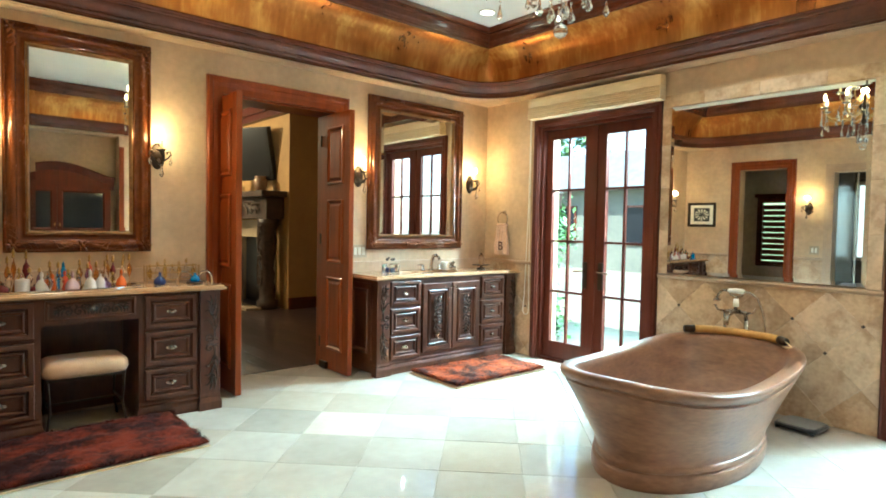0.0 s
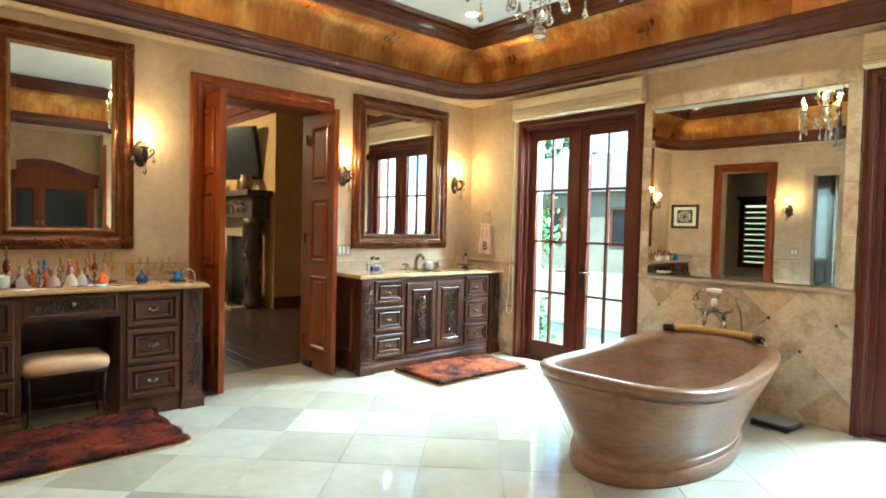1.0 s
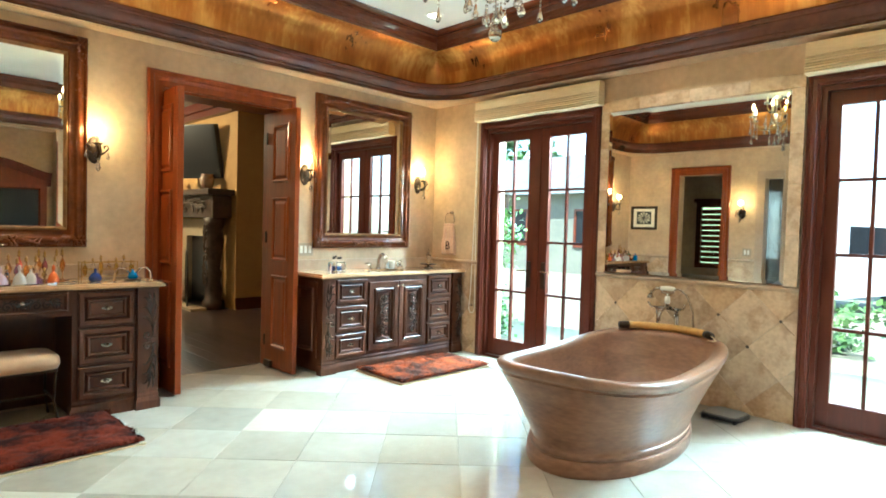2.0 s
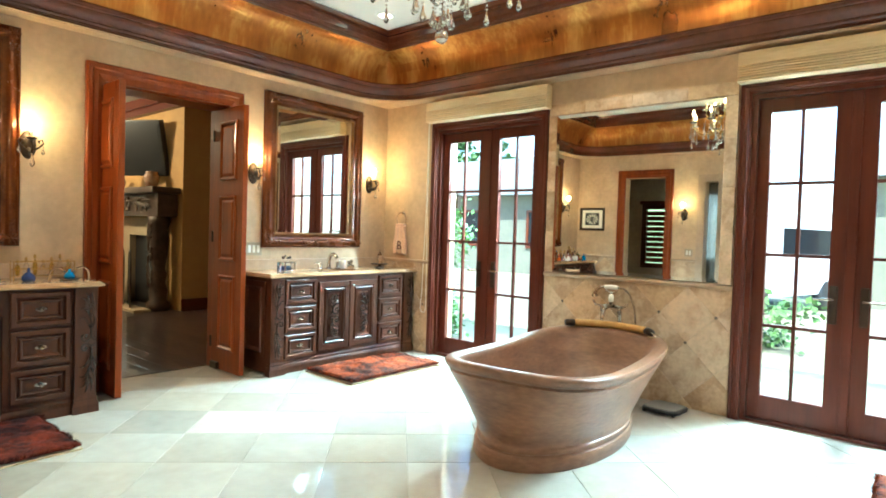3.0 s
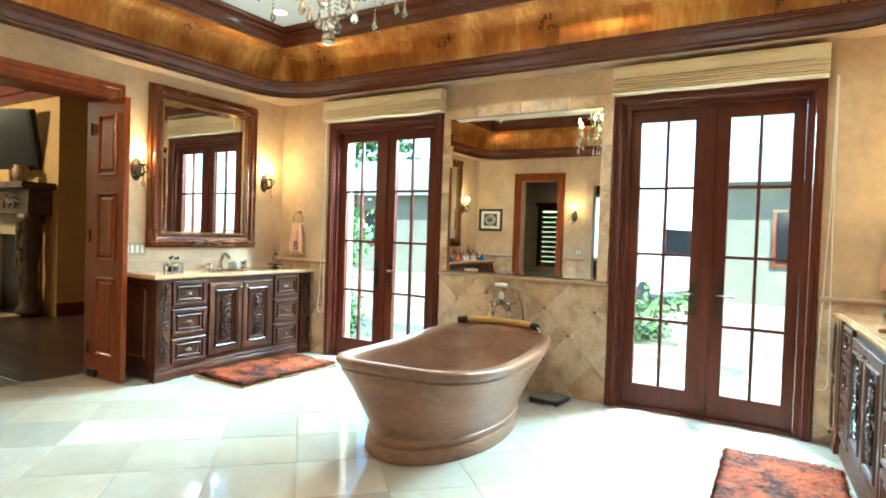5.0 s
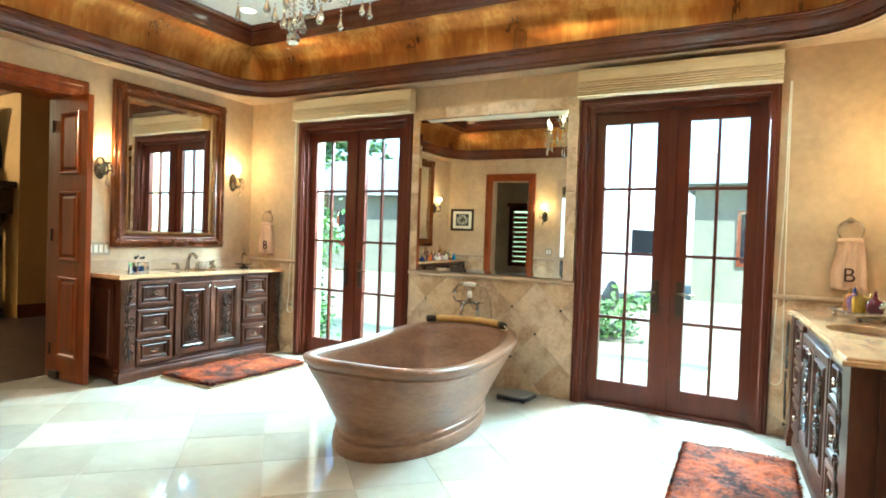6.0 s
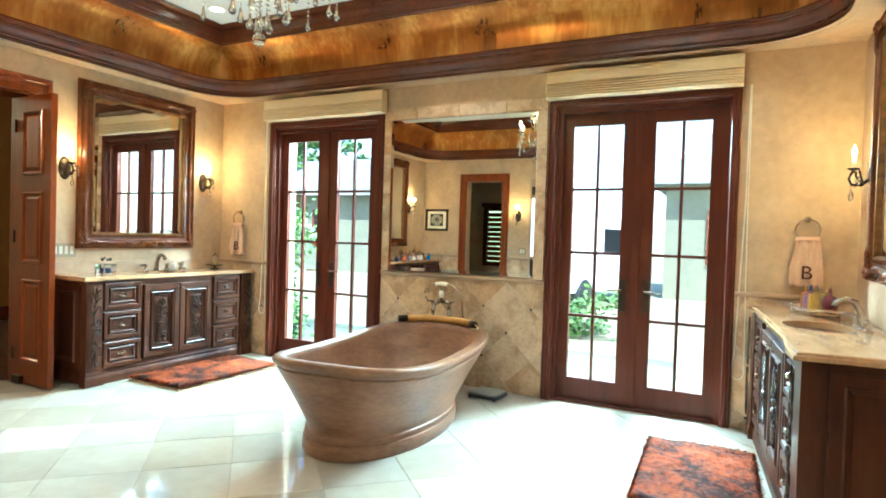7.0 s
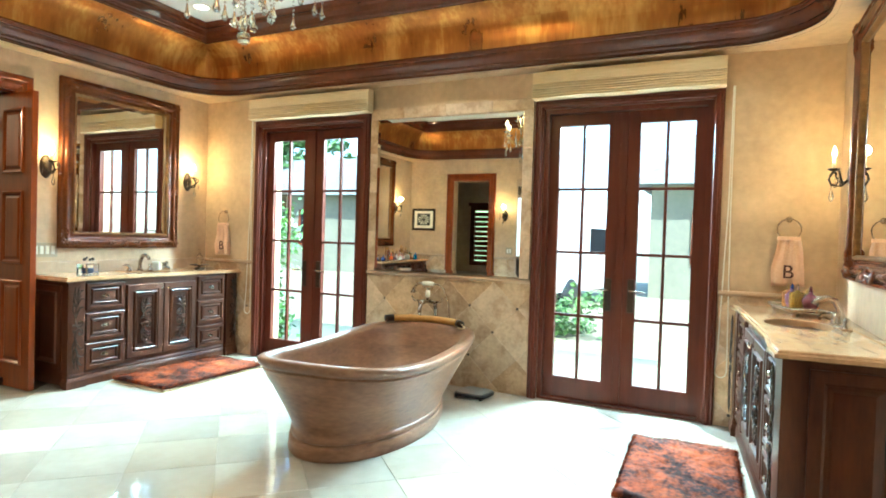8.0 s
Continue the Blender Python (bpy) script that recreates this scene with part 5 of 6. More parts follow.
tray = thing("mirror_tray", pose(3.10, 2.46, COUNTER_Z, 0, 0, 0), "oval mirrored tray holding perfume bottles", "tray")
part("plate", L([(0.0, 0.004), (0.96, 0.004), (1.0, 0.010), (1.0, 0.004), (0.98, 0.0), (0.0, 0.0)], n=40, sx=0.46, sy=0.17), MIRROR, tray)
rngb = random.Random(11)
row = [("squat", "orange", 0.042, 0.085, "orange"), ("tall", "maroon", 0.022, 0.19, "gold"), ("squat", "maroon", 0.036, 0.06, "dark"), ("tall", "amber", 0.020, 0.195, "gold"), ("tall", "amber", 0.016, 0.235, "gold"),
       ("box", "white", 0.038, 0.11, "glass"), ("tall", "maroon", 0.024, 0.225, "gold"), ("squat", "maroon", 0.03, 0.045, "dark"), ("cone", "white", 0.036, 0.12, "white"), ("flask", "clear", 0.028, 0.12, "glass"),
       ("flask", "orange", 0.027, 0.10, "orange"), ("flask", "clear", 0.026, 0.13, "gold"), ("flask", "red", 0.024, 0.12, "red"), ("cone", "pink", 0.042, 0.12, "pink"), ("flask", "clear", 0.022, 0.10, "glass"),
       ("tall", "amber", 0.022, 0.17, "gold"), ("cone", "white", 0.036, 0.13, "white"), ("tall", "red", 0.021, 0.195, "gold"), ("cone", "white", 0.034, 0.125, "glass"), ("squat", "violet", 0.034, 0.07, "violet"),
       ("tall", "amber", 0.020, 0.20, "gold"), ("tall", "maroon", 0.020, 0.19, "gold"), ("cone", "orange", 0.034, 0.12, "orange"), ("tall", "clear", 0.020, 0.20, "gold"), ("tall", "amber", 0.019, 0.205, "gold")]
for k, (shape, tint, r, h, stop) in enumerate(row):
    u = (k + 0.5) / len(row)
    x = -0.40 + 0.80 * u
    lim = 0.17 * math.sqrt(max(0.05, 1 - (x / 0.46) ** 2)) - 0.045
    back = h > 0.16
    y = (lim * rngb.uniform(0.5, 0.95)) if back else -lim * rngb.uniform(0.15, 0.9)
    bottle(pose(3.10 + x, 2.46 + y, COUNTER_Z + 0.0042), shape, tint, r, h * (1.12 if back else 1.0), stop, "%s perfume bottle on the mirrored tray" % {"maroon": "dark maroon", "clear": "clear glass", "white": "frosted white", "navy": "dark blue"}.get(tint, tint + " coloured"))
for k in range(14):
    shape, tint = ("tall", "flask", "squat")[k % 3], ("amber", "clear", "yellow", "clear", "violet")[k % 5]
    x = -0.36 + 0.72 * (k + 0.5) / 14
    bottle(pose(3.10 + x, 2.46 + rngb.uniform(-0.03, 0.04), COUNTER_Z + 0.0042), shape, tint, 0.018 + 0.004 * (k % 2), rngb.uniform(0.10, 0.19), "gold", "small %s scent bottle with a gilt top on the tray" % {"clear": "clear glass"}.get(tint, tint + " glass"))
bottle(pose(3.12, 2.63, COUNTER_Z + 0.0042), "flask", "blue", 0.042, 0.165, "blue", "turquoise glass scent bottle with a round body")
bottle(pose(2.60, 2.40, COUNTER_Z), "squat", "yellow", 0.045, 0.085, "yellow", "yellow glass jar bottle beside the tray")
bottle(pose(2.67, 2.35, COUNTER_Z), "box", "blue", 0.036, 0.125, "blue", "bright turquoise square bottle beside the tray", 4)
bottle(pose(2.56, 2.52, COUNTER_Z), "box", "green", 0.036, 0.15, "dark", "pale green glass bottle beside the tray", 6)
bottle(pose(2.50, 2.60, COUNTER_Z), "flask", "clear", 0.035, 0.17, "dark", "clear glass bottle with a dark stopper")
bottle(pose(3.665, 2.43, COUNTER_Z), "squat", "navy", 0.042, 0.095, "navy", "dark blue squat glass bottle")

gal = thing("gallery_stand", pose(3.80, 2.62, COUNTER_Z), "brass rail stand with small glass vials", "vial stand")
part("shelf", B(-0.18, 0.18, -0.04, 0.04, 0.02, 0.026, 0.002), GOLD, gal)
for z in (0.07, 0.12):
    part("rail", T([(-0.18, -0.04, z), (0.18, -0.04, z), (0.18, 0.04, z), (-0.18, 0.04, z), (-0.18, -0.04, z)], 0.003, 6), GOLD, gal)
for sx in (-1, 1):
    for sy in (-1, 1):
        part("post", T([(sx * 0.18, sy * 0.04, 0), (sx * 0.18, sy * 0.04, 0.125)], 0.004, 6), GOLD, gal)
for k in range(7):
    bottle(pose(3.65 + 0.05 * k, 2.62, COUNTER_Z + 0.0262), "flask", "clear" if k % 2 else "yellow", 0.016, 0.11 + 0.02 * (k % 3), "gold", "tiny vial with a brass stopper on the stand")

sp = thing("swan_dish", pose(3.90, 2.42, COUNTER_Z), "dark dish with an iridescent flask and curved silver arms", "scent dish")
part("dish", L([(0.0, 0), (0.05, 0), (0.06, 0.008), (0.055, 0.012), (0.0, 0.008)], n=20), IRON, sp, smooth=True)
part("flask", L([(0.0, 0.009), (0.03, 0.012), (0.036, 0.03), (0.025, 0.048), (0.010, 0.06), (0.010, 0.075), (0.0, 0.08)], n=16), TINTS["blue"], sp, smooth=True)
for s in (-1, 1):
    part("arm", T([(s * 0.02, 0, 0.05), (s * 0.05, 0, 0.085), (s * 0.09, 0, 0.09), (s * 0.115, 0, 0.06), (s * 0.12, 0, 0.0)], [0.006, 0.007, 0.007, 0.006, 0.007], 8), NICKEL, sp, smooth=True)

# on the north vanity
gb = thing("glass_box", pose(5.73, 2.55, COUNTER_Z, 0, 0, 12), "clear glass vanity box with silver edges", "box")
part("body", B(-0.065, 0.065, -0.05, 0.05, 0.0, 0.085, 0.003), TINTS["clear"], gb)
part("rim", moulding(bmesh.new(), rect(-0.067, 0.067, 0.0, 0.087), [(0.0, 0.046), (0.0, 0.054), (0.008, 0.054), (0.008, 0.046)]), NICKEL, gb)
part("contents", B(-0.03, 0.03, -0.02, 0.02, 0.004, 0.05, 0.006), TINTS["navy"], gb)
ds = thing("small_bird_figure", pose(5.80, 2.70, COUNTER_Z + 0.10), "small dark ornament on the backsplash ledge", "ornament")
bm = bmesh.new()
for p, r in (((0, 0.0, 0.016), 0.016), ((0.02, 0, 0.030), 0.010), ((0.05, 0, 0.012), 0.012), ((0.075, 0, 0.016), 0.015)):
    bmesh.ops.create_icosphere(bm, subdivisions=2, radius=r, matrix=Matrix.Translation(p))
part("body", bm, IRON, ds, smooth=True)
cup = thing("tumbler", pose(6.43, 2.58, COUNTER_Z), "white porcelain tumbler beside the faucet", "tumbler")
part("cup", L([(0.0, 0), (0.030, 0), (0.034, 0.07), (0.036, 0.085), (0.033, 0.085), (0.028, 0.008), (0.0, 0.008)], n=20), PORCELAIN, cup, smooth=True)
an = thing("soap_ornament", pose(6.52, 2.57, COUNTER_Z), "small polished silver figure shaped as a plain blob", "ornament")
bm = bmesh.new()
for p, r in (((0, 0, 0.03), 0.030), ((0.02, 0, 0.07), 0.020), ((-0.02, 0, 0.065), 0.015), ((0.04, 0, 0.02), 0.020)):
    bmesh.ops.create_icosphere(bm, subdivisions=2, radius=r, matrix=Matrix.Translation(p))
part("body", bm, NICKEL, an, smooth=True)
st = thing("cake_stand", pose(6.90, 2.52, COUNTER_Z), "low dark pedestal dish on the countertop", "dish")
part("dish", L([(0.0, 0), (0.05, 0), (0.045, 0.01), (0.012, 0.02), (0.012, 0.03), (0.09, 0.04), (0.095, 0.047), (0.0, 0.042)], n=24), IRON, st, smooth=True)
bottle(pose(6.90, 2.52, COUNTER_Z + 0.0425), "flask", "clear", 0.034, 0.165, "glass", "clear cut-glass bottle on the pedestal dish")

# on the south vanity
tr = thing("silver_tray", V3 @ pose(0.40, 0.30, COUNTER_Z, 0, 0, 8), "long tarnished silver tray on feet holding bottles", "tray")
part("plate", B(-0.21, 0.21, -0.085, 0.085, 0.026, 0.034, 0.003), NICKEL, tr)
part("rim", T([(-0.22, -0.095, 0.045), (0.22, -0.095, 0.045), (0.25, 0, 0.055), (0.22, 0.095, 0.045), (-0.22, 0.095, 0.045), (-0.25, 0, 0.055), (-0.22, -0.095, 0.045)], 0.010, 8), NICKEL, tr, smooth=True)
for sx in (-1, 1):
    for sy in (-1, 1):
        part("foot", L([(0.0, 0), (0.010, 0.002), (0.014, 0.012), (0.007, 0.027), (0.0, 0.028)], n=10, cx=sx * 0.18, cy=sy * 0.07), NICKEL, tr, smooth=True)
for x, y, shape, tint, r, h, stop, words in ((-0.15, 0.0, "box", "amber", 0.036, 0.15, "gold", "amber perfume bottle with a gilt cap"), (-0.05, -0.01, "flask", "violet", 0.042, 0.16, "navy", "violet perfume bottle with a dark stopper"),
                                             (0.075, -0.02, "box", "yellow", 0.044, 0.165, "glass", "yellow perfume bottle with a bird-like glass stopper"), (0.02, 0.05, "box", "pink", 0.026, 0.13, "gold", "pink perfume bottle"),
                                             (0.17, 0.02, "flask", "maroon", 0.048, 0.16, "maroon", "dark red perfume bottle"), (0.12, 0.06, "box", "orange", 0.022, 0.10, "gold", "small orange bottle")):
    bottle(V3 @ pose(0.40, 0.30, COUNTER_Z + 0.0342, 0, 0, 8) @ pose(x, y, 0), shape, tint, r, h, stop, words + " on the silver tray")

# switch plates
def switch_plate(m, n, label):
    g = thing("switch_plate", m, label, "switch")
    w = 0.046 * n + 0.03
    part("plate", B(-w / 2, w / 2, -0.006, 0, -0.06, 0.06, 0.002), PLATE, g)
    for k in range(n):
        x = (k - (n - 1) / 2) * 0.046
        part("rocker", B(x - 0.014, x + 0.014, -0.010, -0.006, -0.034, 0.034, 0.002), SWITCH, g)


switch_plate(NORTH(5.49, 1.09), 4, "four-gang ivory switch plate")
switch_plate(WEST(0.82, 1.09), 2, "two-gang ivory switch plate")

# stool
so = thing("vanity_stool", pose(3.20, 2.43, 0), "padded beige stool on thin black iron legs", "stool")
bm = bmesh.new()
ovl = []
for a, b, z in ((0.20, 0.13, 0.35), (0.235, 0.165, 0.355), (0.246, 0.176, 0.385), (0.24, 0.17, 0.425), (0.21, 0.14, 0.450), (0.13, 0.08, 0.458)):
    ovl.append((a, b, z, 48, 5.0))
ovals(bm, ovl)
part("seat", bm, CUSHION, so, smooth=True)
part("seat_frame", B(-0.22, 0.22, -0.15, 0.15, 0.335, 0.355, 0.004), IRON, so)
for sx in (-1, 1):
    for sy in (-1, 1):
        part("leg", T([(sx * 0.21, sy * 0.14, 0.345), (sx * 0.205, sy * 0.135, 0.24), (sx * 0.20, sy * 0.13, 0.15), (sx * 0.225, sy * 0.15, 0.0)], 0.008, 8), IRON, so, smooth=True)
    part("stretcher", T([(sx * 0.20, -0.13, 0.16), (sx * 0.20, 0.13, 0.16)], 0.007, 8), IRON, so)
part("stretcher", T([(-0.20, 0, 0.16), (0.20, 0, 0.16)], 0.007, 8), IRON, so)

# ---- things seen in the mirrors ----
ar = thing("armoire", pose(3.85, -3.46, 0, 0, 0, 180), "red-brown wood armoire with an arched top and glass doors", "armoire")
aw, ad = 1.43, 0.5
part("body", B(-aw / 2, aw / 2, -ad + 0.03, 0, 0.08, 1.80), ARMOIRE_WOOD, ar)
part("plinth", B(-aw / 2 - 0.02, aw / 2 + 0.02, -ad, 0, 0, 0.1, 0.01), ARMOIRE_WOOD, ar)
bm = bmesh.new()
rows = []
for k in range(25):
    u = k / 24 * 2 - 1
    zt = 2.00 + 0.19 * max(0.0, math.cos(u * math.pi / 2 * 1.05)) ** 1.3
    rows.append([bm.verts.new(((aw / 2 + 0.05) * u, y, z)) for y, z in ((0, 1.80), (-ad + 0.03, 1.80), (-ad + 0.02, zt - 0.12), (-ad - 0.02, zt - 0.06), (-ad - 0.05, zt - 0.02), (-ad - 0.05, zt), (0, zt))])
for a, b in zip(rows, rows[1:]):
    for i in range(7):
        bm.faces.new((a[i], a[(i + 1) % 7], b[(i + 1) % 7], b[i]))
bm.faces.new(rows[0])
bm.faces.new(rows[-1][::-1])
part("arched_cornice", bm, ARMOIRE_WOOD, ar)
for s in (-1, 1):
    x0, x1 = (-aw / 2 + 0.03, -0.004) if s < 0 else (0.004, aw / 2 - 0.03)
    d = part("door", moulding(bmesh.new(), rect(x0, x1, 0.75, 1.82), [(0.0, 0.0), (0.0, 0.025), (0.06, 0.025), (0.075, 0.008), (0.08, 0.0)]), ARMOIRE_WOOD, ar)
    d.location = (0, -ad + 0.03, 0)
    part("pane", B(x0 + 0.07, x1 - 0.07, -0.006, -0.003, 0.82, 1.75), DARK_PANE, d)
    low = part("lower_door", moulding(bmesh.new(), rect(x0, x1, 0.13, 0.72), NEST), ARMOIRE_WOOD, ar)
    low.location = (0, -ad + 0.03, 0)
    part("handle", T([(-s * 0.0 + (x1 if s < 0 else x0) * 1.0 - (0.03 if s < 0 else -0.03), -0.05, 1.15), ((x1 if s < 0 else x0) - (0.03 if s < 0 else -0.03), -0.05, 1.28)], 0.007, 8), GOLD, d)

cl = thing("door_3", SOUTH(4.70), "red-brown wood trim post at the armoire niche", "door frame")
tagged(cl, kind="structure")
part("casing", B(-0.09, 0.0, -0.03, 0, 0, 2.5, 0.006), DOOR_WOOD, cl)


def picture(m, w, h, seed):
    g = thing("framed_picture", m, "small framed picture in a dark wood frame with pale mat", "picture", "framed pictures")
    part("frame", moulding(bmesh.new(), rect(-w / 2, w / 2, -h / 2, h / 2), [(0.0, 0.0), (0.0, 0.02), (0.02, 0.028), (0.04, 0.015), (0.042, 0.006)]), IRON, g)
    part("mat_board", B(-w / 2 + 0.04, w / 2 - 0.04, -0.007, 0, -h / 2 + 0.04, h / 2 - 0.04), SWITCH, g, "cream mat board")
    part("print", B(-w / 2 + 0.10, w / 2 - 0.10, -0.009, -0.007, -h / 2 + 0.09, h / 2 - 0.09), BLACK, g, "dark print")
    for k in range(12):
        a = 2 * math.pi * k / 12
        bm = bmesh.new()
        c, s = math.cos(a), math.sin(a)
        rx, rz = w / 2 - 0.11, h / 2 - 0.10
        vs = [(0.2 * rx * c, 0.2 * rz * s), (0.95 * rx * math.cos(a - 0.12), 0.95 * rz * math.sin(a - 0.12)), (0.95 * rx * math.cos(a + 0.12), 0.95 * rz * math.sin(a + 0.12))]
        bm.faces.new([bm.verts.new((x, -0.0095, z)) for x, z in vs])
        part("ray", bm, SWITCH, g)


picture(WEST(2.48, 1.61), 0.46, 0.40, 1)

# glazed shower front on the west wall
sh = thing("window_3", WEST(0.30), "clear glass shower front in a travertine surround", "shower")
tagged(sh, kind="structure")
part("surround", moulding(bmesh.new(), [(0.30, 0), (0.30, 2.22), (-0.30, 2.22), (-0.30, 0)], [(-0.11, 0.0), (-0.11, 0.02), (0.0, 0.02), (0.0, 0.0)], closed=False), TRIM_STONE, sh)
p = part("pane", B(-0.30, 0.30, 0.10, 0.108, 0.05, 2.2), GLASS, sh)
p.visible_shadow = False
part("mullion", B(0.03, 0.05, 0.09, 0.118, 0.05, 2.2), NICKEL, sh)


def room(name, x0, x1, y0, y1, top, material, label, gaps=()):
    """Three or four plain walls and a ceiling round a side room; gaps names the sides left open."""
    t = 0.12
    sides = {"w": (x0 - t, x0, y0 - t, y1 + t), "e": (x1, x1 + t, y0 - t, y1 + t), "s": (x0, x1, y0 - t, y0), "n": (x0, x1, y1, y1 + t)}
    for k, (a, b, c, d) in sides.items():
        if k not in gaps:
            tagged(part("wall_%s_%s" % (name, k), B(a, b, c, d, -0.1, top), material), label, "wall", kind="structure")
    tagged(part("ceiling_" + name, B(x0 - t, x1 + t, y0 - t, y1 + t, top, top + 0.1), material), label.replace("wall", "ceiling"), "ceiling", kind="structure")


room("niche", 2.5, 4.75, -3.47, YS - 0.2, 2.68, PLASTER, "tan plaster wall of the armoire niche", gaps=("n",))
tagged(part("floor_niche", B(2.5, 4.75, -3.47, YS - 0.2, -0.1, 0.0), TRIM_STONE), "stone floor of the armoire niche", "floor", kind="structure")
# closet room behind the west doorway, with a shuttered window
room("closet", 0.2, XWEST - 0.2, -0.75, 2.95, 2.75, PLASTER, "tan plaster wall of the water closet", gaps=("e",))
tagged(part("floor_closet", B(0.2, XWEST - 0.2, -0.75, 2.95, -0.1, -0.002), TRIM_STONE), "stone floor of the water closet", "floor", kind="structure")
tagged(part("wall_partition", B(0.2, XWEST - 0.2, 0.78, 0.9, -0.002, 2.75), PLASTER_GREY), "plaster partition beside the shower", "wall", kind="structure")
wsh = thing("shuttered_window", pose(0.2, 1.85, 0.72, 0, 0, 90), "dark wood window with tilted louvre shutters", "window")
part("frame", moulding(bmesh.new(), rect(-0.42, 0.42, 0, 1.25), [(0.0, 0.0), (0.0, 0.05), (0.09, 0.05), (0.10, 0.02), (0.10, 0.0)]), DARK_WOOD, wsh)
part("head", B(-0.46, 0.46, -0.08, 0, 1.25, 1.32, 0.01), DARK_WOOD, wsh)
# the pane emits light in place of daylight; nothing lies behind it
GLOW_PANE = mat("glow_pane", (0.7, 0.8, 0.5), 0.6, emit=(0.75, 0.85, 0.45), power=0.4)
part("pane", B(-0.32, 0.32, -0.004, 0, 0.1, 1.15), GLOW_PANE, wsh, "window pane set to glow in place of daylight")
for k in range(10):
    part("slat", B(-0.32, 0.32, -0.05, -0.043, -0.053, 0.053, 0.002), DARK_WOOD, wsh).matrix_local = pose(0, 0, 0.16 + 0.102 * k, 0, 0, 0) @ pose(0, -0.02, 0, -27, 0, 0) @ pose(0, 0.045, 0)

# thin dark sheets added over the plaster so the shower looks dim inside
SHOWER_STONE = mat("shower_stone", (0.15, 0.115, 0.085), 0.25, var=(0.08, 0.06, 0.045), scale=3, bump=0.05, detail=9)
for nm, dims in (("west", (0.2, 0.204, -0.75, 0.78)), ("south", (0.204, XWEST - 0.2, -0.75, -0.746)), ("north", (0.204, XWEST - 0.2, 0.776, 0.78))):
    tagged(part("wall_shower_" + nm, B(*dims, 0, 2.74), SHOWER_STONE), "thin dark brown stone lining added to darken the shower", "wall", kind="structure")
# no opening behind this window: its pane's emission replaces the daylight
gw = thing("shower_window", pose(0.2, 0.36, 0.9, 0, 0, 90), "bright frosted window inside the shower", "window")
part("frame", moulding(bmesh.new(), rect(-0.40, 0.40, 0, 1.3), [(0.0, 0.0), (0.0, 0.04), (0.05, 0.04), (0.06, 0.01), (0.06, 0.0)]), TRIM_STONE, gw)
part("pane", B(-0.34, 0.34, -0.005, 0, 0.06, 1.24), mat("frosted_pane", (0.7, 0.8, 0.75), 0.5, emit=(0.85, 0.95, 0.88), power=0.4), gw, "glowing frosted pane")

# ---- the hall behind the double door ----
HY0 = YN + 0.28
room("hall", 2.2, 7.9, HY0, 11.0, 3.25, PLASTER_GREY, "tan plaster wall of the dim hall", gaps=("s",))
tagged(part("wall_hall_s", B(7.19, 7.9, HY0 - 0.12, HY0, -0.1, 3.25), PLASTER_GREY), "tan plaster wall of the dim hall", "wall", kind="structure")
hall_floor = tagged(part("floor_hall", B(2.2, 7.9, HY0, 11.0, -0.12, -0.012), GROUT), "dark polished wooden floorboards in the hall", "floor", kind="structure")
WARM_PLASTER = mat("hall_ochre", (0.55, 0.34, 0.12), 0.7, var=(0.44, 0.26, 0.09), scale=1.5, bump=0.1)
BX, BY0, BY1 = 6.60, 6.45, 9.1
tagged(part("wall_chimney", B(BX, 7.9, BY0, BY1, 0, 3.25), WARM_PLASTER), "ochre plaster chimney breast", "wall", kind="structure")
bm = bmesh.new()
for x0, x1, y0, y1 in ((BX - 0.10, BX, BY0 - 0.1, BY1), (BX - 0.10, 7.9, BY0 - 0.1, BY0), (7.8, 7.9, HY0, BY0 - 0.1)):
    box(bm, x0, x1, y0, y1, 3.02, 3.12)
    box(bm, x0 - 0.06, x1, y0 - 0.06, y1, 3.12, 3.2501)
tagged(part("crown_moulding_hall", bm, RED_WOOD), "red-brown wood crown moulding in the hall", "moulding", kind="structure")
bm = bmesh.new()
box(bm, BX, 7.9, BY0 - 0.02, BY0, 0, 0.18)
box(bm, 7.88, 7.9, HY0, BY0 - 0.02, 0, 0.18)
tagged(part("baseboard_hall", bm, DARK_WOOD), "dark wooden baseboard in the hall", "baseboard", kind="structure")
STONE_DARK = mat("carved_stone_dark", (0.105, 0.062, 0.040), 0.45, var=(0.040, 0.024, 0.016), scale=9, bump=0.3, bump_scale=40)
FM = pose(BX, 7.62, 0, 0, 0, -90)
fp = thing("fireplace", FM, "dark carved stone fireplace with scrolled pillars and mantel", "fireplace")
part("mantel_shelf", B(-1.12, 1.12, -0.42, 0, 1.74, 1.83, 0.02), STONE_DARK, fp)
part("frieze", B(-1.02, 1.02, -0.30, 0, 1.40, 1.74, 0.02), STONE_DARK, fp)
c = part("frieze_carving", carving(0.26, 1.7, 0.08, 1), STONE_DARK, fp, "carved scrollwork", smooth=True, kind="stuff")
c.matrix_local = pose(0, -0.30, 1.57, 0, 90, 0)
for s in (-1, 1):
    p = part("pillar", L([(0.0, 0.0), (0.16, 0.0), (0.16, 0.12), (0.12, 0.15), (0.13, 0.30), (0.10, 0.42), (0.12, 0.55), (0.09, 0.62), (0.12, 0.85), (0.14, 1.05), (0.11, 1.2), (0.15, 1.3), (0.16, 1.40), (0.0, 1.40)], n=16, cx=s * 0.86, cy=-0.20), STONE_DARK, fp, smooth=True)
    q = part("pillar_carving", carving(0.20, 1.0, 0.07, s), STONE_DARK, p, "carved scroll", smooth=True, kind="stuff")
    q.location = (s * 0.86, -0.30, 0.85)
PALE_STONE = mat("pale_surround", (0.50, 0.40, 0.26), 0.5, var=(0.40, 0.31, 0.19), scale=5, bump=0.1)
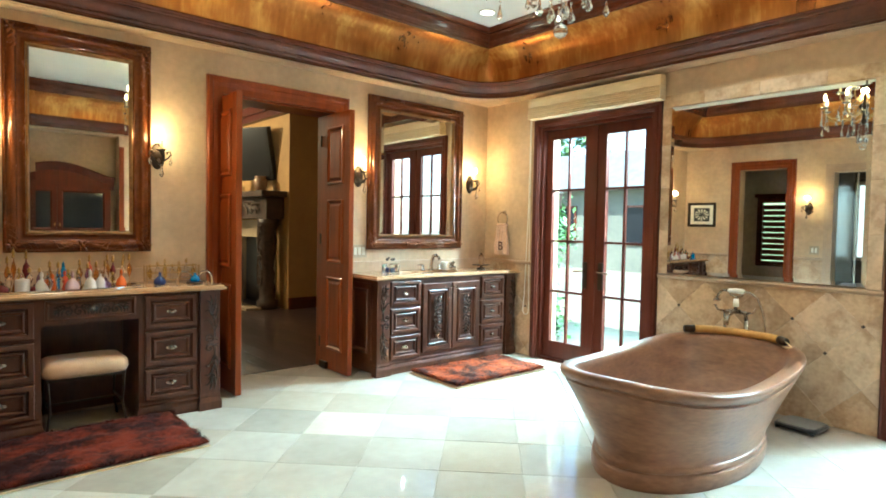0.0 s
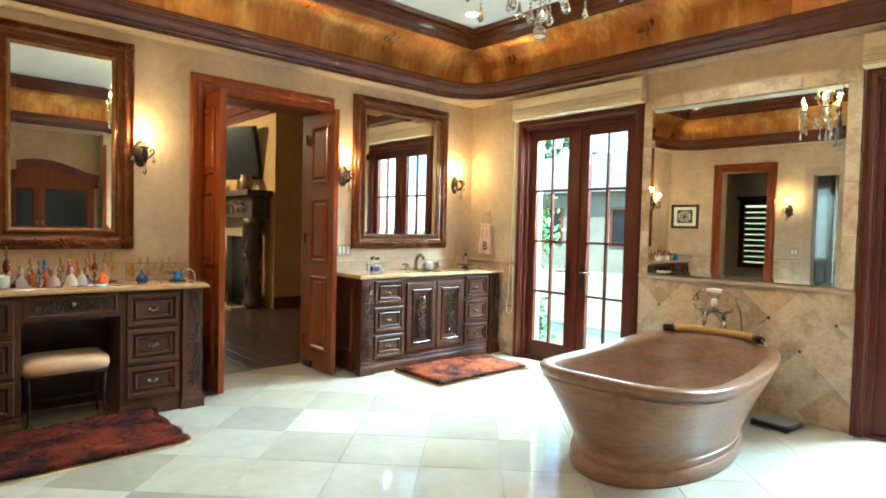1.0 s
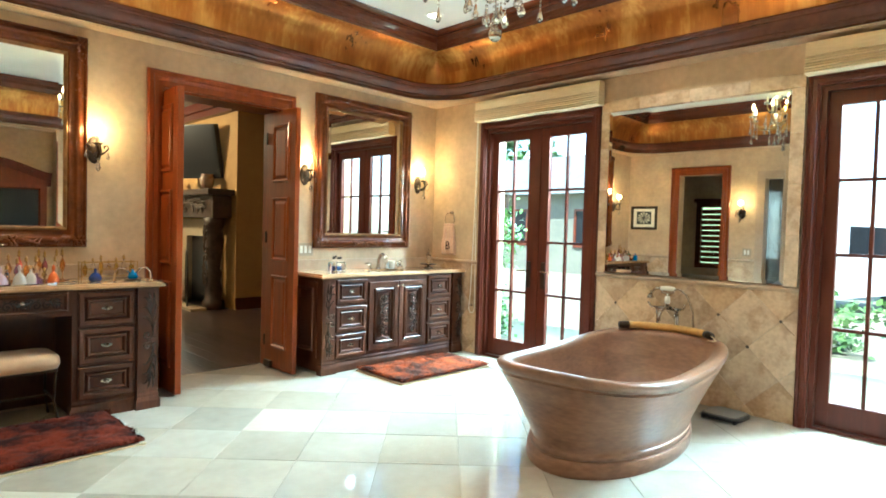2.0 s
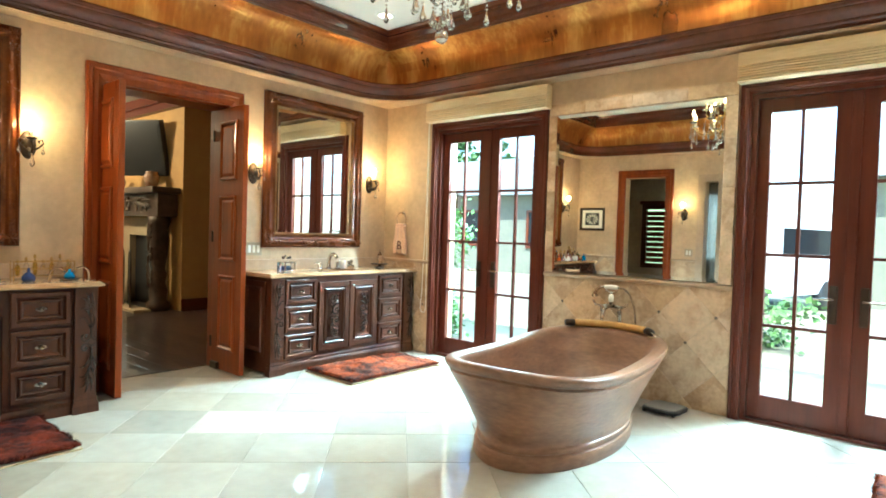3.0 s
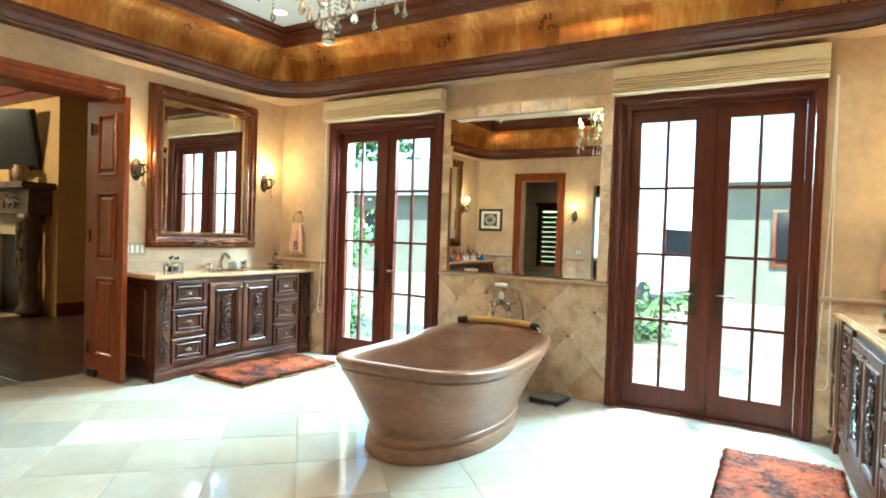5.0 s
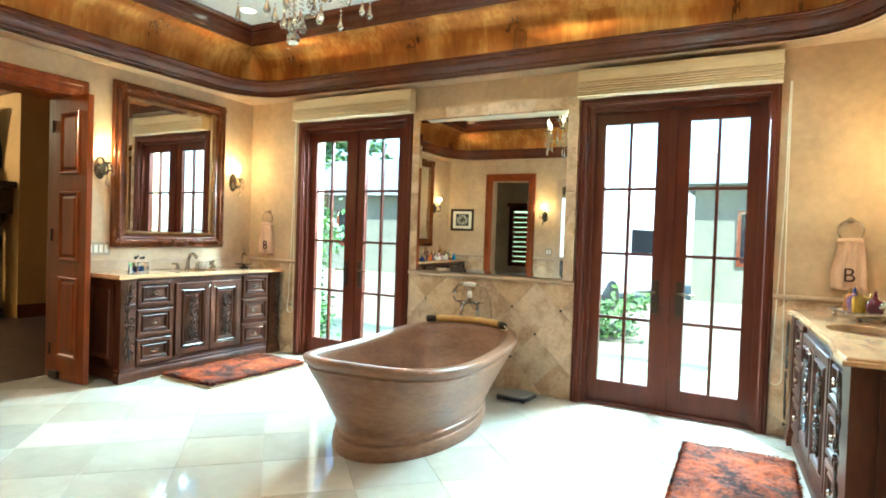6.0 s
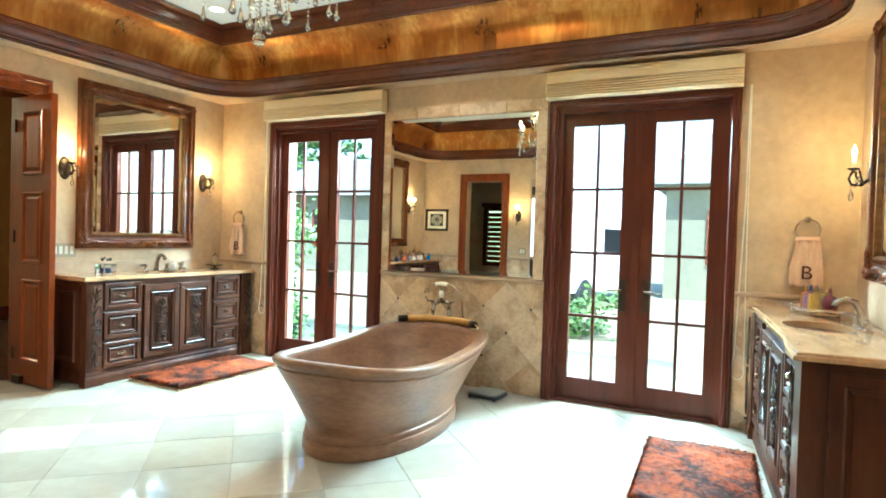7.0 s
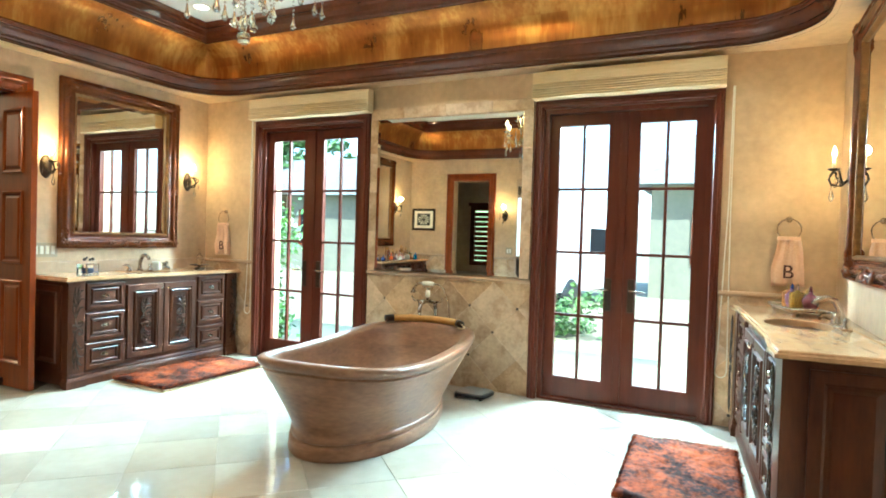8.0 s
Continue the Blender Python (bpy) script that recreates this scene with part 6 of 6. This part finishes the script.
part("surround", moulding(bmesh.new(), [(0.45, 0), (0.45, 1.1), (-0.45, 1.1), (-0.45, 0)], [(-0.28, 0.0), (-0.28, 0.10), (0.0, 0.10), (0.0, 0.0)], closed=False), PALE_STONE, fp, "pale stone surround")
# no recess is cut: a flat black sheet gives the opening its darkness
part("firebox", B(-0.45, 0.45, -0.004, 0, 0, 1.1), BLACK, fp, "flat black sheet in place of the dark firebox recess")
part("hearth", B(-1.0, 1.0, -0.60, -0.36, 0.0, 0.04, 0.006), PALE_STONE, fp, "pale stone hearth slab")
scr = thing("fire_screen", FM @ pose(0.06, -0.46, 0.04), "dark wrought iron fire screen with an arched top", "fire screen")
for k, (x, a) in enumerate(((-0.42, 18), (0, 0), (0.42, -18))):
    w = 0.21
    arch = [(-w, 0, 0.0), (-w, 0, 0.55 + 0.1 * (k == 1))] + [(w * math.cos(t), 0, 0.62 + 0.1 * (k == 1) + 0.22 * math.sin(t)) for t in [math.pi - math.pi * i / 8 for i in range(9)]] + [(w, 0, 0.55 + 0.1 * (k == 1)), (w, 0, 0.0)]
    p = part("panel_frame", T(arch, 0.012, 6), IRON, scr)
    p.matrix_local = pose(x, 0, 0, 0, 0, a)
    bm = bmesh.new()
    bm.faces.new([bm.verts.new((q[0], 0.004, q[2])) for q in arch])
    part("mesh_panel", bm, mat("screen_mesh", (0.13, 0.12, 0.08), 0.6, 0.3, var=(0.03, 0.03, 0.025), scale=30), p, "fine dark mesh")
    for s in (-1, 1):
        part("scroll", T([(s * 0.02, -0.012, 0.1), (s * 0.12, -0.012, 0.22), (s * 0.13, -0.012, 0.36), (s * 0.05, -0.012, 0.42), (s * 0.03, -0.012, 0.33), (s * 0.08, -0.012, 0.30)], 0.008, 6), IRON, p)
tv = thing("television", FM @ pose(0.26, -0.36, 2.43, 13, 0, 28), "flat black television tilted on a wall arm, switched off", "television")
part("housing", B(-0.56, 0.56, -0.04, 0.07, -0.42, 0.42, 0.018), BLACK, tv)
part("screen", B(-0.52, 0.52, -0.044, -0.0405, -0.36, 0.39), SCREEN, tv, "dark glossy screen")
part("wall_arm", T([(0, 0.05, 0), (0.05, 0.33, -0.05)], 0.03, 8), IRON, tv)
for x, hh in ((-0.62, 0.20), (0.62, 0.24)):
    v = thing("vase", FM @ pose(x, -0.22, 1.83), "brown glazed vase on the mantel", "vase", "mantel vases")
    part("body", L([(0.0, 0), (0.07, 0), (0.10, hh * 0.4), (0.11, hh * 0.75), (0.08, hh * 0.9), (0.10, hh), (0.08, hh), (0.0, hh * 0.85)], n=18), mat("vase_glaze", (0.25, 0.10, 0.04), 0.25, var=(0.4, 0.3, 0.2), scale=14, coat=0.4), v, smooth=True)
# no window is built here; the cloth's emission imitates daylight coming through
cu = thing("curtain", pose(6.75, 9.70, 0, 0, 0, -90), "pale sheer curtain, its cloth set to glow as if daylit", "curtain")
bm = bmesh.new()
rows = []
for k in range(2):
    rows.append([bm.verts.new((-0.55 + 1.1 * i / 60, -0.05 + 0.05 * math.sin(i * 0.9), 0.02 + 2.7 * k)) for i in range(61)])
for i in range(60):
    bm.faces.new((rows[0][i], rows[0][i + 1], rows[1][i + 1], rows[1][i]))
part("cloth", bm, mat("glowing_sheer_cloth", (0.8, 0.78, 0.68), 0.9, var=(0.72, 0.7, 0.6), scale=30, emit=(0.9, 0.95, 0.8), power=2.5), cu, smooth=True)
# added warm lamp and its bowl, both out of view, brighten the hall
glow(4.6, 7.9, 2.9, 46, 0.12, (1.0, 0.70, 0.40))
pend = thing("hall_added_light", pose(4.6, 7.9, 3.25), "unseen ceiling bowl added as source of the hall's warm light", "ceiling light")
part("bowl", L([(0.0, 0.0), (0.17, 0.0), (0.16, -0.05), (0.09, -0.09), (0.0, -0.10)], n=24), mat("bowl_glass", (0.9, 0.8, 0.6), 0.4, emit=(1.0, 0.7, 0.4), power=3), pend, smooth=True)

# ---- courtyard outside the french doors ----
def facade(x, y0, y1, h, label):
    f = thing("facade_house", pose(x, (y0 + y1) / 2, -0.16, 0, 0, -90), label, "house")
    w = y1 - y0
    part("wall", B(-w / 2, w / 2, 0, 4, 0, h), STUCCO, f)
    bm = bmesh.new()
    vs = [bm.verts.new(p) for p in ((-w / 2 - 0.4, -0.5, h), (w / 2 + 0.4, -0.5, h), (w / 2 - 1, 2, h + 1.7), (-w / 2 + 1, 2, h + 1.7), (-w / 2 - 0.4, 4.4, h), (w / 2 + 0.4, 4.4, h))]
    for q in ((0, 1, 2, 3), (3, 2, 5, 4), (0, 3, 4), (1, 5, 2), (0, 4, 5, 1)):
        bm.faces.new([vs[i] for i in q])
    part("roof", bm, ROOF_TILE, f)
    n = max(1, int(w / 3))
    for k in range(n):
        cx = -w / 2 + w * (k + 0.5) / n
        win = part("window_frame", moulding(bmesh.new(), rect(cx - 0.55, cx + 0.55, 0.95, 2.35), [(0.0, 0.0), (0.0, 0.06), (0.08, 0.06), (0.09, 0.02)]), DARK_WOOD, f)
        part("pane", B(cx - 0.47, cx + 0.47, -0.02, -0.004, 1.03, 2.27), DARK_PANE, win)
    return f


facade(19, -10, -0.6, 3.0, "pale stucco house across the courtyard with dark windows")
facade(21, 7.5, 17, 2.9, "pale stucco garden wing with dark windows")


def leaves(name, m, spread, count, size, label, category, trunk):
    g = thing(name, m, label, category, "garden plants")
    rng = random.Random(count)
    if trunk:
        part("trunk", T([(0, 0, 0), (0.03, 0.02, trunk * 0.5), (-0.02, 0.04, trunk)], [0.07, 0.055, 0.035], 8), DARK_WOOD, g, smooth=True)
        for k in range(6):
            a = k * 1.05
            part("limb", T([(0, 0.02, trunk * 0.75), (0.35 * math.cos(a), 0.35 * math.sin(a), trunk * 1.05), (0.7 * math.cos(a), 0.7 * math.sin(a), trunk * 1.25)], [0.03, 0.02, 0.008], 6), DARK_WOOD, g, smooth=True)
    verts, faces = [], []
    clumps = [Vector((rng.gauss(0, spread[0]), rng.gauss(0, spread[1]), trunk + spread[2] * rng.uniform(0.05, 1))) for _ in range(count // 40)]
    for k in range(count):
        p = clumps[k % len(clumps)] + Vector((rng.gauss(0, 0.11), rng.gauss(0, 0.11), rng.gauss(0, 0.11)))
        p.z = max(p.z, 0.03)
        d = Vector((rng.uniform(-1, 1), rng.uniform(-1, 1), rng.uniform(-0.6, 0.8))).normalized() * size
        s = d.cross(Vector((rng.uniform(-1, 1), rng.uniform(-1, 1), 1))).normalized() * size * 0.35
        i = len(verts)
        verts += [tuple(p), tuple(p + d * 0.5 + s), tuple(p + d), tuple(p + d * 0.5 - s)]
        faces.append((i, i + 1, i + 2, i + 3))
    me = bpy.data.meshes.new("crown")
    me.from_pydata(verts, [], faces)
    me.materials.append(LEAF)
    o = new("crown", me)
    o.parent = g
    tagged(o, kind="stuff")
    return g


leaves("climbing_vine", pose(8.55, 3.02, -0.16), (0.12, 0.14, 1.9), 1500, 0.09, "green climbing vine beside the french doors", "vine", 0.0)
leaves("garden_shrub", pose(11.5, 0.15, -0.16), (0.35, 0.4, 0.55), 1200, 0.12, "leafy green shrub in the courtyard", "shrub", 0.0)
leaves("garden_tree", pose(29, 10.5, -0.16), (1.3, 1.6, 2.6), 3600, 0.28, "green broadleaf tree beyond the courtyard", "tree", 2.4)
leaves("garden_tree", pose(25, 16.8, -0.16), (1.3, 1.6, 3.2), 4000, 0.28, "green broadleaf tree beyond the courtyard", "tree", 2.8)
leaves("garden_tree", pose(28, 14.0, -0.16), (1.3, 1.6, 2.6), 3600, 0.28, "green broadleaf tree beyond the courtyard", "tree", 2.6)
col = thing("porch_pillar", pose(8.75, 3.45, -0.16), "pale stucco porch pillar beside the vine", "pillar")
part("shaft", B(-0.16, 0.16, -0.16, 0.16, 0, 3.3, 0.02), STUCCO, col)
part("base", B(-0.2, 0.2, -0.2, 0.2, 0, 0.25, 0.02), STUCCO, col)
ln = thing("wall_lantern", pose(8.59, 2.86, 1.62), "black iron porch lantern on a bracket", "lantern")
part("bracket", T([(0.16, 0.45, 0.20), (0.05, 0.2, 0.26), (0, 0, 0.20)], 0.012, 8), IRON, ln)
part("cage", L([(0.0, 0.0), (0.05, 0.0), (0.075, 0.16), (0.09, 0.17), (0.03, 0.22), (0.0, 0.25)], n=6), IRON, ln)
van = thing("parked_van", pose(16.5, 1.1, -0.16, 0, 0, 75), "pale grey parked van seen across the courtyard", "van")
part("body", B(-1.0, 1.0, -2.2, 2.2, 0.35, 2.0, 0.18), mat("van_paint", (0.55, 0.57, 0.58), 0.25, coat=0.5), van)
part("windscreen", B(-0.85, 0.85, -2.212, -2.19, 1.15, 1.75, 0.01), DARK_PANE, van)
part("side_window", B(-1.012, -0.99, -1.7, 0.6, 1.2, 1.75, 0.01), DARK_PANE, van)
part("side_window", B(0.99, 1.012, -1.7, 0.6, 1.2, 1.75, 0.01), DARK_PANE, van)
for sx in (-1, 1):
    for yy in (-1.4, 1.4):
        part("wheel", L([(0.0, -0.1), (0.3, -0.1), (0.34, -0.06), (0.34, 0.06), (0.3, 0.1), (0.0, 0.1)], n=20, m=pose(sx * 0.92, yy, 0.34, 0, 90, 0)), BLACK, van, smooth=True)

# ---- outside ----
ground = tagged(part("ground", B(-40, 90, -80, 80, -0.30, -0.16), PAVING), "pale sunlit courtyard paving", "ground", kind="structure")

# ---- floor tiles and wall tiles ----
TILE = 0.457
rt = TILE / math.sqrt(2)
full = None
for i in range(-14, 15):
    for j in range(-14, 15):
        cx, cy = 4.885 + (i - j) * rt, 0.118 + (i + j) * rt + rt
        poly = [(cx, cy - rt), (cx + rt, cy), (cx, cy + rt), (cx - rt, cy)]
        cut = clip(poly, XWEST, XE - 0.001, YS, YN + 0.26)
        if not cut:
            continue
        whole = len(cut) == 4 and all(math.dist(a, b) < 1e-6 for a, b in zip(cut, poly))
        if whole and full:
            o = new("tile", full)
        else:
            mx, my = (cx, cy)
            rel = [(p[0] - mx, p[1] - my) for p in shrink(cut, 0.0012)]
            o = part("tile", slab(rel, lambda u, v, h: (u, v, h), -0.006, 0.0, 0.0010), MARBLE)
            if whole:
                full = o.data
        o.parent = floor
        o.location = (cx, cy, 0)

# hall floorboards
for i in range(38):
    x = 2.2 + 0.15 * i
    y, k = HY0, 0
    rngp = random.Random(100 + i)
    while y < 11.0:
        ln_ = min(rngp.uniform(0.9, 1.9), 11.0 - y)
        if y < 8.5 and 3.6 < x < 7.2:
            o = part("plank", B(x + 0.001, x + 0.149, y + 0.001, y + ln_ - 0.001, -0.014, 0.0, 0.002), FLOOR_WOOD, hall_floor)
        y += ln_
tagged(part("plank_rest", B(2.2, 7.9, HY0 + 0.01, 11.0, -0.013, -0.004), FLOOR_WOOD, hall_floor), kind="stuff")

# travertine wainscot on the east wall: diamonds with bronze dots, trim and the mirror surround
def wainscot(name, m, length, top, ox, oz, label, mirror=None):
    w = thing(name, m, label, "wall tiles")
    tagged(w, kind="structure")
    place = lambda u, v, h: (u, -h, v)
    r = 0.2155
    part("mortar", B(0, length, -0.004, 0, 0.0, top), GROUT, w)
    for i in range(-int(ox / r) - 3, int(length / r) + 4):
        for j in range(-3, int(top / r) + 4):
            if (i + j) % 2:
                continue
            cx, cz = ox + i * r, oz + j * r
            cut = clip([(cx, cz - r), (cx + r, cz), (cx, cz + r), (cx - r, cz)], 0.001, length - 0.001, 0.001, top)
            if cut:
                part("tile", slab(shrink(cut, 0.0008), place, 0.002, 0.010, 0.0012), TRAVERTINE, w)
            vx, vz = cx, cz + r
            if 0.02 < vx < length - 0.02 and 0.02 < vz < top - 0.02 and (i + 2 * j) % 3 != 1:
                s = 0.014
                part("dot", slab([(vx, vz - s), (vx + s, vz), (vx, vz + s), (vx - s, vz)], place, 0.006, 0.0125, 0.001), DOT, w)
    bm = bmesh.new()
    rows = []
    prof = [(0.0, top), (0.014, top), (0.022, top + 0.008), (0.026, top + 0.022), (0.020, top + 0.034), (0.010, top + 0.038), (0.0, top + 0.038)]
    for x in (0, length):
        rows.append([bm.verts.new((x, -d, z)) for d, z in prof])
    for k in range(len(prof) - 1):
        bm.faces.new((rows[0][k], rows[1][k], rows[1][k + 1], rows[0][k + 1]))
    bm.faces.new(rows[0])
    bm.faces.new(rows[1][::-1])
    part("cap_trim", bm, TRIM_STONE, w, "rounded stone cap trim")
    return w


EDGE = 0.703
mid0, mid1 = FRENCH[0][0] - EDGE, FRENCH[1][0] + EDGE
wt = wainscot("wall_tiles_tub", EAST(mid0), mid0 - mid1, 0.935, mid0 + 0.42, 0.72 - 0.2155, "mottled travertine wainscot laid in diamonds with bronze dots")
# stone blocks round the mirror
bx0, bx1 = 0.012, mid0 - mid1 - 0.012
m0, m1 = mid0 - (MY + MW / 2) - 0.004, mid0 - (MY - MW / 2) + 0.004
place = lambda u, v, h: (u, -h, v)
zz = [0.975, 1.34, 1.70, 2.06, 2.372]
for a, b in ((bx0, m0), (m1, bx1)):
    for z0, z1 in zip(zz, zz[1:]):
        part("stone_block", slab([(a, z0 + 0.001), (b, z0 + 0.001), (b, z1 - 0.001), (a, z1 - 0.001)], place, 0.0, 0.030, 0.002), TRAVERTINE, wt)
xs_ = [bx0, 0.36, 0.78, 1.22, bx1]
for a, b in zip(xs_, xs_[1:]):
    part("stone_block", slab([(a + 0.001, 2.373), (b - 0.001, 2.373), (b - 0.001, 2.47), (a + 0.001, 2.47)], place, 0.0, 0.030, 0.002), TRAVERTINE, wt)
e1 = FRENCH[1][0] - EDGE
wainscot("wall_tiles_south_end", EAST(e1), e1 - YS, 0.945, 0.1, 0.30, "mottled travertine wainscot laid in diamonds")
e0 = FRENCH[0][0] + EDGE
wainscot("wall_tiles_north_end", EAST(YN), YN - e0, 0.955, 0.2, 0.30, "mottled travertine wainscot laid in diamonds")
wainscot("wall_tiles_west", WEST(0.71), WD0 - 0.13 - 0.71, 0.945, 0.2, 0.30, "mottled travertine wainscot laid in diamonds")
wainscot("wall_tiles_west_end", WEST(WD1 + 0.13), YN - WD1 - 0.13, 0.945, 0.2, 0.30, "mottled travertine wainscot laid in diamonds")
